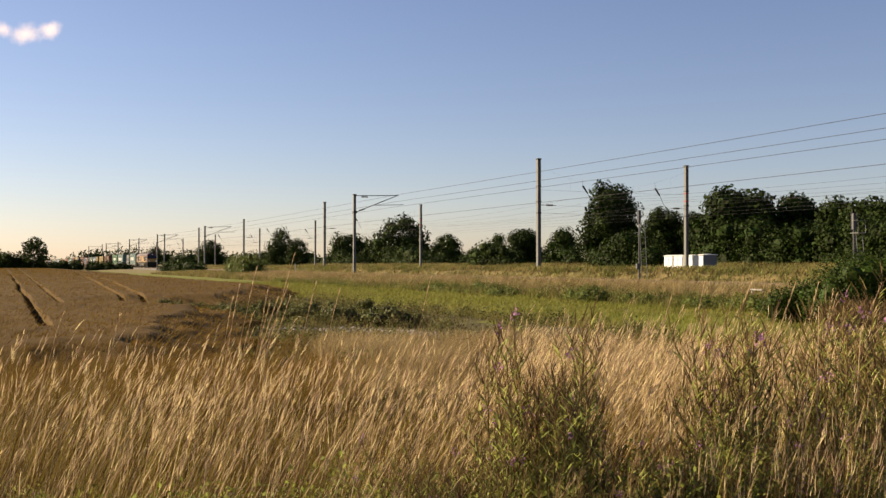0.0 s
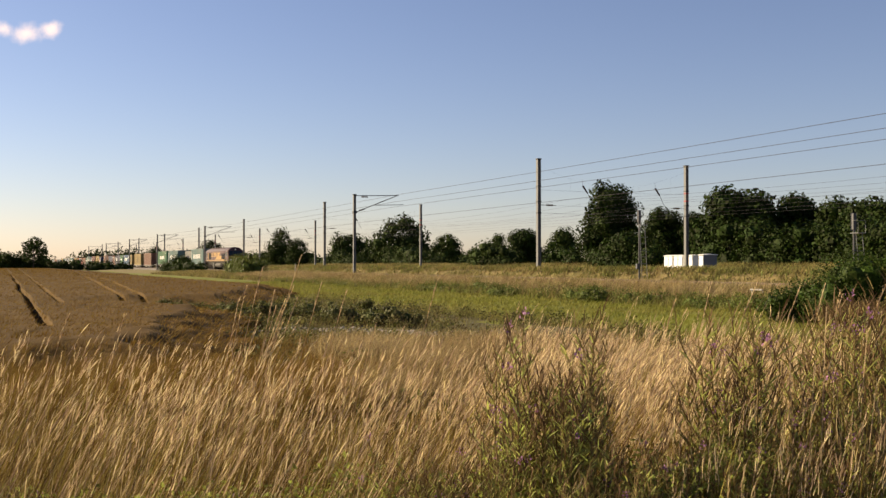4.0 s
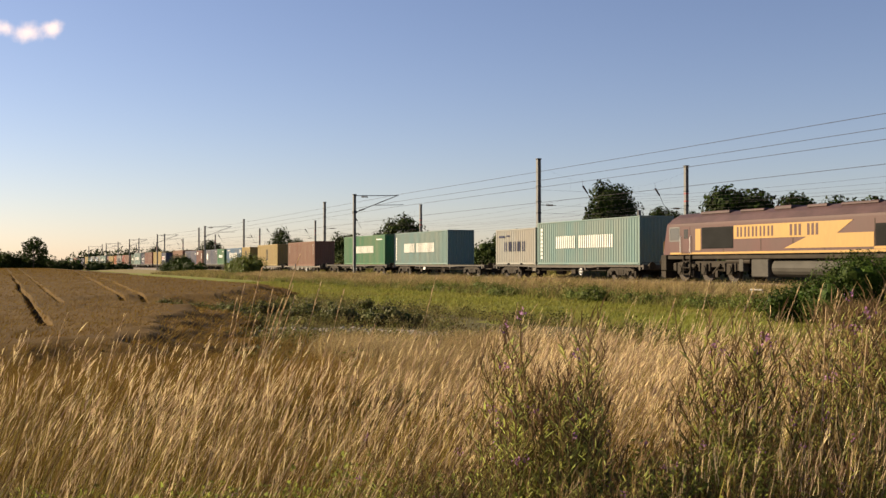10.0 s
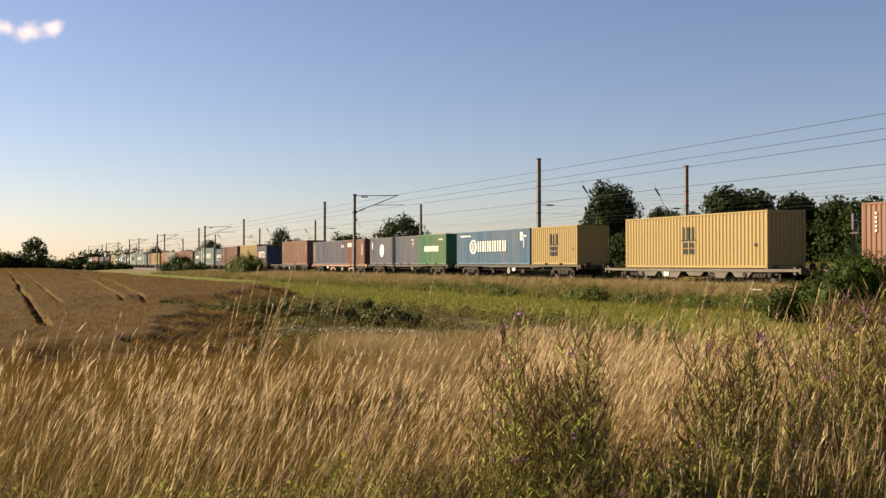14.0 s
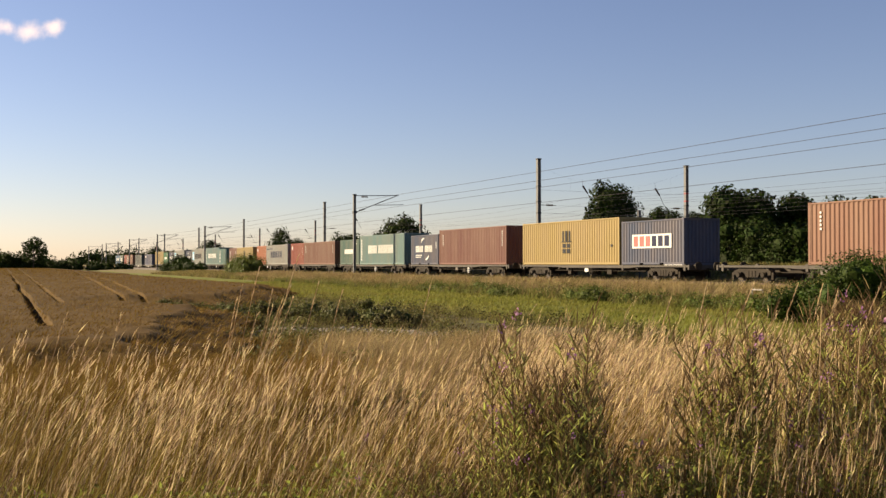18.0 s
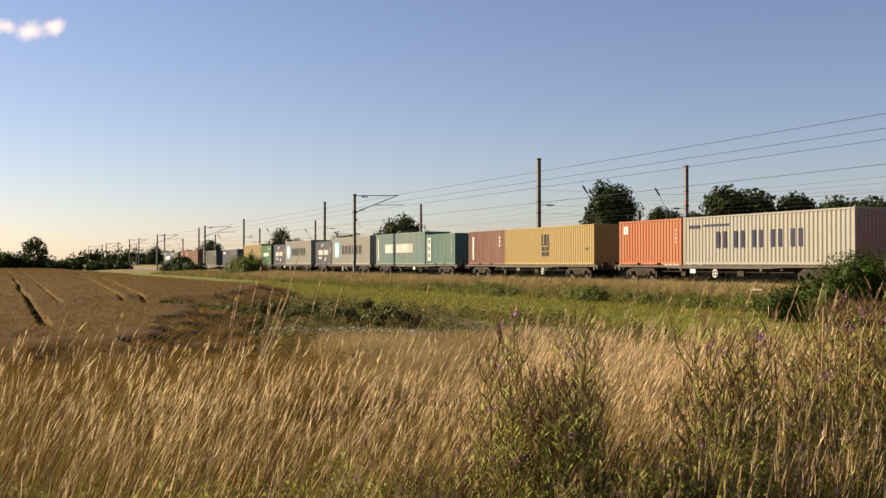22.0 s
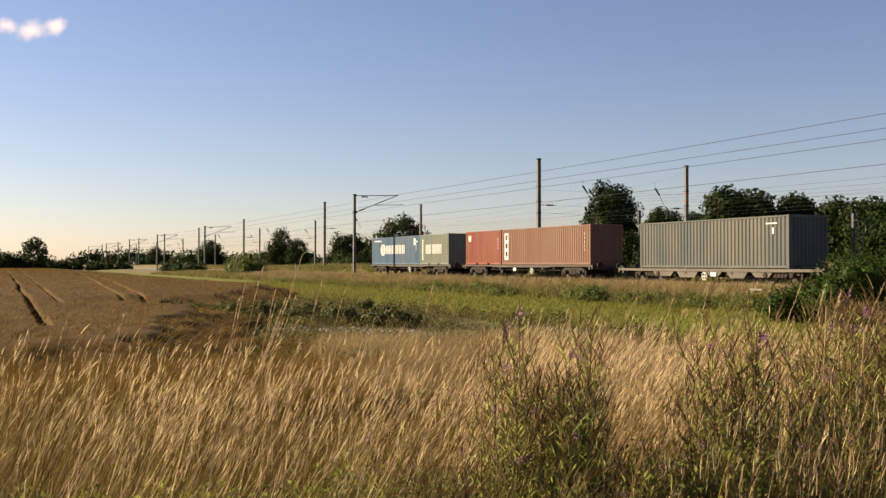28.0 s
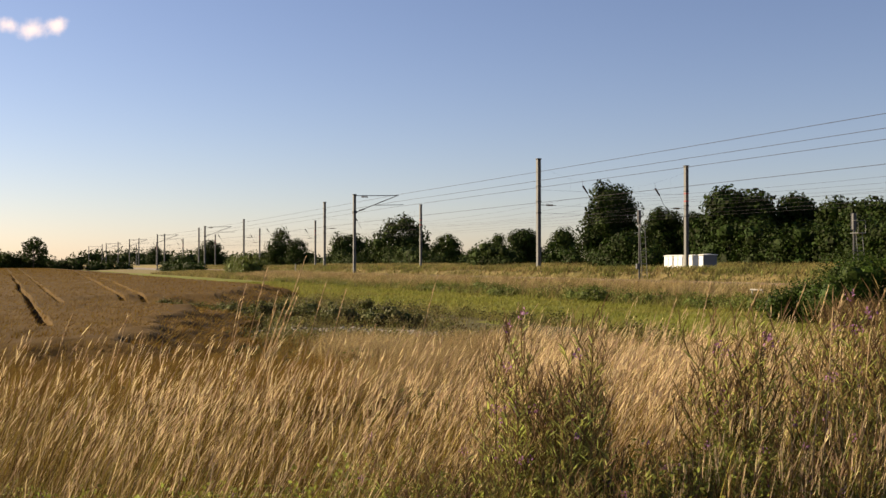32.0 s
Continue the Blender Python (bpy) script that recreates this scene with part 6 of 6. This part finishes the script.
# willowherb and other weeds before the camera
def weed_meshes(h, shoots, bushy, seed):
    """Stems with side shoots, narrow leaves, upright seed pods and a few purple flowers."""
    g = np.random.default_rng(seed)
    stems, pods_r, pods_h, pods_l, leaf_r, leaf_h, leaf_l, fl = [], [], [], [], [], [], [], []
    for i in range(shoots):
        a, r = g.uniform(0, 2 * math.pi), 0.11 * bushy * math.sqrt(g.random())
        hh = h * g.uniform(0.72, 1.0)
        lx, ly = 0.06 + 0.11 * bushy * math.cos(a) * g.random(), 0.11 * bushy * math.sin(a) * g.random()
        root = Vector((r * math.cos(a), r * math.sin(a), 0))
        def at(f):
            return root + Vector((lx * hh * f * (0.6 + 0.4 * f), ly * hh * f * (0.6 + 0.4 * f), hh * f))
        stem = Shape().tube([at(f) for f in (0, 0.4, 0.75, 1.0)], 0.006, 5, 0.002)
        stems.append(stem)
        for f in np.linspace(0.08, 0.74, 40):
            b = g.uniform(0, 2 * math.pi)
            leaf_r.append(at(f))
            leaf_h.append(g.uniform(0.045, 0.075) * (1.15 - 0.5 * f))
            leaf_l.append((math.cos(b) * 0.9, math.sin(b) * 0.9))
        for k in range(13):
            f0 = 0.36 + 0.05 * k + g.uniform(-0.02, 0.02)
            b = k * 2.4 + g.uniform(-0.4, 0.4)
            ln = (0.13 + 0.18 * (1 - f0)) * h * g.uniform(0.8, 1.2)
            p0 = at(min(f0, 1.0))
            d = Vector((math.cos(b) * 0.46 + 0.06, math.sin(b) * 0.46, 0.88))
            up = Vector((math.cos(b), math.sin(b), 0)) * 0.10 * ln
            arc = lambda f: p0 + d * ln * f + up * math.sin(math.pi * f)
            stem.tube([p0, arc(0.35), arc(0.7), arc(1.0)], 0.0028, 4, 0.001)
            if f0 > 0.5:
                for f in np.linspace(0.45, 1.0, 5):
                    c = g.uniform(0, 2 * math.pi)
                    pods_r.append(arc(f))
                    pods_h.append(g.uniform(0.045, 0.08))
                    pods_l.append((math.cos(c) * 0.42 + 0.08, math.sin(c) * 0.42))
            for f in np.linspace(0.1, 0.9 if f0 < 0.6 else 0.5, 9 if f0 < 0.6 else 4):
                c = g.uniform(0, 2 * math.pi)
                leaf_r.append(arc(f))
                leaf_h.append(g.uniform(0.025, 0.05))
                leaf_l.append((math.cos(c) * 0.8, math.sin(c) * 0.8))
            if f0 > 0.5 and g.random() < 0.055:
                fl.append(p0 + d * ln * 1.02)
    arr = lambda l: np.array([tuple(q) for q in l], float)
    lv = blades(arr(leaf_r), np.array(leaf_h), g.uniform(0.0045, 0.008, len(leaf_r)), np.array(leaf_l), 0.5, g, 3, -0.4)
    pv = blades(arr(pods_r), np.array(pods_h), g.uniform(0.0028, 0.005, len(pods_r)), np.array(pods_l), 0.3, g, 2)
    fv, ff = [], []
    for q in fl:
        for k in range(9):
            c = q + Vector(g.normal(0, 0.012, 3))
            d = Vector(g.normal(0, 1, 3)).normalized() * 0.007
            e = d.orthogonal().normalized() * 0.006
            m = len(fv)
            fv += [c - d, c + e, c + d, c - e]
            ff.append((m, m + 1, m + 2, m + 3))
    return [q.mesh("stem") for q in stems], mesh_of("foliage", *lv), mesh_of("seed_spray", *pv), mesh_of("flower_spray", fv, ff) if fv else None


KINDS = [weed_meshes(1.0, 5, 1.0, 801), weed_meshes(1.0, 7, 1.25, 802), weed_meshes(1.0, 4, 0.8, 803), weed_meshes(1.0, 9, 1.5, 804)]


def build_weed(x, y, h, kind, turn, wide=1.0):
    w = thing("willowherb_plant", "tall green willowherb gone to seed with purple flowers", "weed", "willowherb plants", at=pose(x, y, 0, 0, 0, turn))
    st, lf, pd, fl = KINDS[kind]
    for nm, me, m in [("stem", q, M_STEM) for q in st] + [("foliage", lf, M_LEAF_WEED), ("seed_spray", pd, M_POD), ("flower_spray", fl, M_FLOWER)]:
        if me:
            ob = part(nm, me, m, w)
            if nm != "stem":
                tagged(ob, kind="stuff")
            ob.scale = (h * wide, h * wide, h * 1.1)
    SWAY.append((w, w.matrix_basis.copy(), 1.0, 0.4 * math.sin(x * 3 + y)))


# x, y, height, kind: the bushy stand right of the middle, the tall pair, the thicket on the right, the low fringe
for x, y, h, k in ((0.44, 4.55, 1.20, 1), (0.30, 4.7, 1.14, 0), (0.58, 4.7, 1.20, 0), (0.48, 4.9, 1.24, 1), (0.22, 4.5, 0.98, 0), (0.72, 4.6, 0.86, 0), (0.05, 4.4, 0.82, 0), (0.95, 4.5, 0.74, 1),
                   (1.36, 4.7, 1.26, 2), (1.47, 4.8, 1.30, 2), (1.30, 4.9, 1.18, 0), (1.15, 4.4, 0.78, 1), (1.30, 4.3, 0.84, 0), (1.05, 4.2, 0.72, 1), (1.5, 4.3, 0.86, 0), (0.85, 4.2, 0.70, 1),
                   (1.75, 4.7, 1.10, 0), (1.88, 5.0, 1.24, 1), (2.05, 5.1, 1.28, 0), (2.15, 4.9, 1.25, 2), (2.25, 5.2, 1.30, 1), (2.35, 5.4, 1.32, 0), (1.7, 4.3, 0.9, 0), (1.9, 4.4, 1.0, 1), (2.1, 5.6, 1.3, 2), (2.5, 5.6, 1.35, 1),
                   (-0.1, 4.2, 0.72, 3), (-0.35, 4.2, 0.66, 1), (-0.6, 4.25, 0.60, 3), (0.15, 4.15, 0.7, 3), (0.4, 4.1, 0.75, 1), (0.65, 4.1, 0.78, 3), (-0.22, 4.5, 0.78, 1), (-1.1, 4.3, 0.55, 0), (-1.75, 4.2, 0.62, 1), (-1.9, 4.3, 0.66, 3), (-1.5, 4.4, 0.5, 0), (-0.9, 4.5, 0.62, 0)):
    build_weed(x, y, h, k, 57.0 * x * 10 + 31 * y, 1.0)


def build_low_weed(x, y, w, h, seed):
    g = random.Random(seed)
    t = thing("leafy_weed", "low leafy green weeds at the foot of the grass", "weed", "low leafy weeds", at=pose(x, y, 0))
    ls = []
    for k in range(9):
        r = g.uniform(0.08, 0.14)
        ls.append((g.uniform(-0.5, 0.5) * w, g.uniform(-0.25, 0.25), h * g.uniform(0.45, 1.0) - r * 0.6, r, r, r * 1.4))
        ls.append((g.uniform(-0.5, 0.5) * w, g.uniform(-0.25, 0.25), h * 0.3, r * 1.2, r * 1.2, h * 0.3))
    v, f = leaf_cloud(ls, 2500, 0.0108, seed, 0.1, 1.5)
    tagged(part("foliage", mesh_of("foliage", v, f), M_LOWLEAF, t), kind="stuff")
    for k in range(5):
        l = ls[2 * k]
        part("stem", Shape().tube([(l[0] * 0.6, l[1], 0), l[:3]], 0.004, 4, 0.002), M_STEM, t)
    SWAY.append((t, t.matrix_basis.copy(), 0.6, 0.4 * math.sin(x * 3 + y)))


for k in range(15):
    build_low_weed(-0.45 + 0.19 * k, 4.05 + 0.14 * math.sin(k * 2.3), 0.42, 0.66 + 0.05 * math.sin(k * 1.7) + (0.06 if k > 6 else 0), 900 + k)
for k, (x, y, h) in enumerate(((-1.95, 4.6, 0.66), (-1.6, 4.5, 0.62), (-1.3, 4.6, 0.64), (-1.1, 4.45, 0.66), (-0.75, 4.5, 0.7), (0.75, 4.5, 0.84), (0.9, 4.35, 0.8), (1.05, 4.55, 0.88), (1.2, 4.35, 0.84), (1.35, 4.5, 0.9), (1.55, 4.45, 0.9), (0.35, 4.35, 0.78), (0.5, 4.3, 0.76), (-1.45, 4.15, 0.55), (-1.25, 4.3, 0.6), (-0.55, 4.6, 0.74), (-0.3, 4.5, 0.76), (-0.1, 4.4, 0.74), (0.15, 4.4, 0.76), (-1.75, 4.1, 0.56), (-1.9, 4.2, 0.60), (-1.0, 4.1, 0.55), (-0.8, 4.3, 0.66), (-0.62, 4.15, 0.6), (-0.95, 4.6, 0.72), (0.7, 4.4, 0.78), (0.95, 4.45, 0.8), (1.2, 4.5, 0.84), (1.75, 4.4, 0.86), (2.0, 4.5, 0.9))):
    build_low_weed(x, y, 0.4, h, 930 + k)


# ---- a small cloud, far off ----
def build_cloud():
    m = bpy.data.materials.new("cloud")
    m.use_nodes = True
    nd, ln = m.node_tree.nodes, m.node_tree.links
    nd.remove(nd["Principled BSDF"])
    co, nz, ms = nd.new("ShaderNodeTexCoord"), nd.new("ShaderNodeTexNoise"), nd.new("ShaderNodeMixShader")
    nz.inputs["Scale"].default_value, nz.inputs["Detail"].default_value = 0.016, 6
    ln2 = nd.new("ShaderNodeMapRange")
    ln.new(co.outputs["Object"], nz.inputs["Vector"])
    last = None
    for cx, cz, rx, rz in ((-97, 10, 58, 40), (-2, -4, 84, 47), (90, 6, 58, 42)):
        sc, gr = nd.new("ShaderNodeMapping"), nd.new("ShaderNodeVectorMath")
        sc.inputs["Location"].default_value = (-cx / rx, 0, -cz / rz)
        sc.inputs["Scale"].default_value = (1 / rx, 1.0, 1 / rz)
        gr.operation = "LENGTH"
        ln.new(co.outputs["Object"], sc.inputs["Vector"])
        ln.new(sc.outputs["Vector"], gr.inputs[0])
        if last is None:
            last = gr.outputs["Value"]
        else:
            mn = nd.new("ShaderNodeMath")
            mn.operation = "SMOOTH_MIN"
            mn.inputs[2].default_value = 0.25
            ln.new(last, mn.inputs[0])
            ln.new(gr.outputs["Value"], mn.inputs[1])
            last = mn.outputs["Value"]
    sub = nd.new("ShaderNodeMath")
    sub.operation = "SUBTRACT"
    mul = nd.new("ShaderNodeMath")
    mul.operation = "MULTIPLY_ADD"
    mul.inputs[1].default_value, mul.inputs[2].default_value = 1.5, -0.05
    ln.new(nz.outputs["Fac"], mul.inputs[0])
    ln.new(mul.outputs["Value"], sub.inputs[0])
    ln.new(last, sub.inputs[1])
    ln.new(sub.outputs["Value"], ln2.inputs["Value"])
    ln2.inputs["From Min"].default_value, ln2.inputs["From Max"].default_value = -0.36, 0.80
    ln2.interpolation_type = "SMOOTHSTEP"
    # the cloud's sunlit white is emission on a flat card, thinned by density
    em, tp = nd.new("ShaderNodeEmission"), nd.new("ShaderNodeBsdfTransparent")
    em.inputs["Color"].default_value, em.inputs["Strength"].default_value = (1.0, 0.94, 0.86, 1), 0.46
    ln.new(ln2.outputs["Result"], ms.inputs["Fac"])
    ln.new(tp.outputs["BSDF"], ms.inputs[1])
    ln.new(em.outputs["Emission"], ms.inputs[2])
    ln.new(ms.outputs["Shader"], nd["Material Output"].inputs["Surface"])
    vs = [(x, 0, z) for z in (-75, 75) for x in (-190, 190)]
    ob = whole("cloud", mesh_of("cloud", vs, [(0, 1, 3, 2)]), m, "small white evening cloud in the blue sky", "cloud", kind="structure", at=pose(-1625, 4000, EYE + 905))
    ob.visible_shadow = False
    return ob


cloud = build_cloud()


# ---- what moves ----
GUSTS = ((0, -0.9), (2, 0.1), (4, 0.7), (6, 1.0), (8, 0.5), (10, 0.3), (12, -0.4), (14, -0.3), (16, 0.0), (18, -0.3), (20, -0.2), (22, -0.4), (24, -0.1), (26, 0.3), (28, 0.4), (30, 0.6), (32, 1.1))


def motions():
    for ob, q, z in MOVING:
        walk(ob, [(0.8 * k, train_pose(q, 0.8 * k, z)) for k in range(41)])
    for ob, m, strength, delay in SWAY:
        loc = m.translation
        rows = []
        for k, (t, a) in enumerate(GUSTS):
            lean = strength * (a + 0.35 * math.sin(1.9 * t + 4 * delay + loc.x))
            rows.append((float(t), Matrix.Translation(loc) @ pose(0, 0, 0, 0.25 * lean * math.sin(delay * 5), lean, 0) @ m.to_3x3().to_4x4()))
        walk(ob, rows)
    walk(cloud, [(0.0, pose(-1625, 4000, EYE + 905)), (32.0, pose(-1600, 4000, EYE + 922))])


motions()
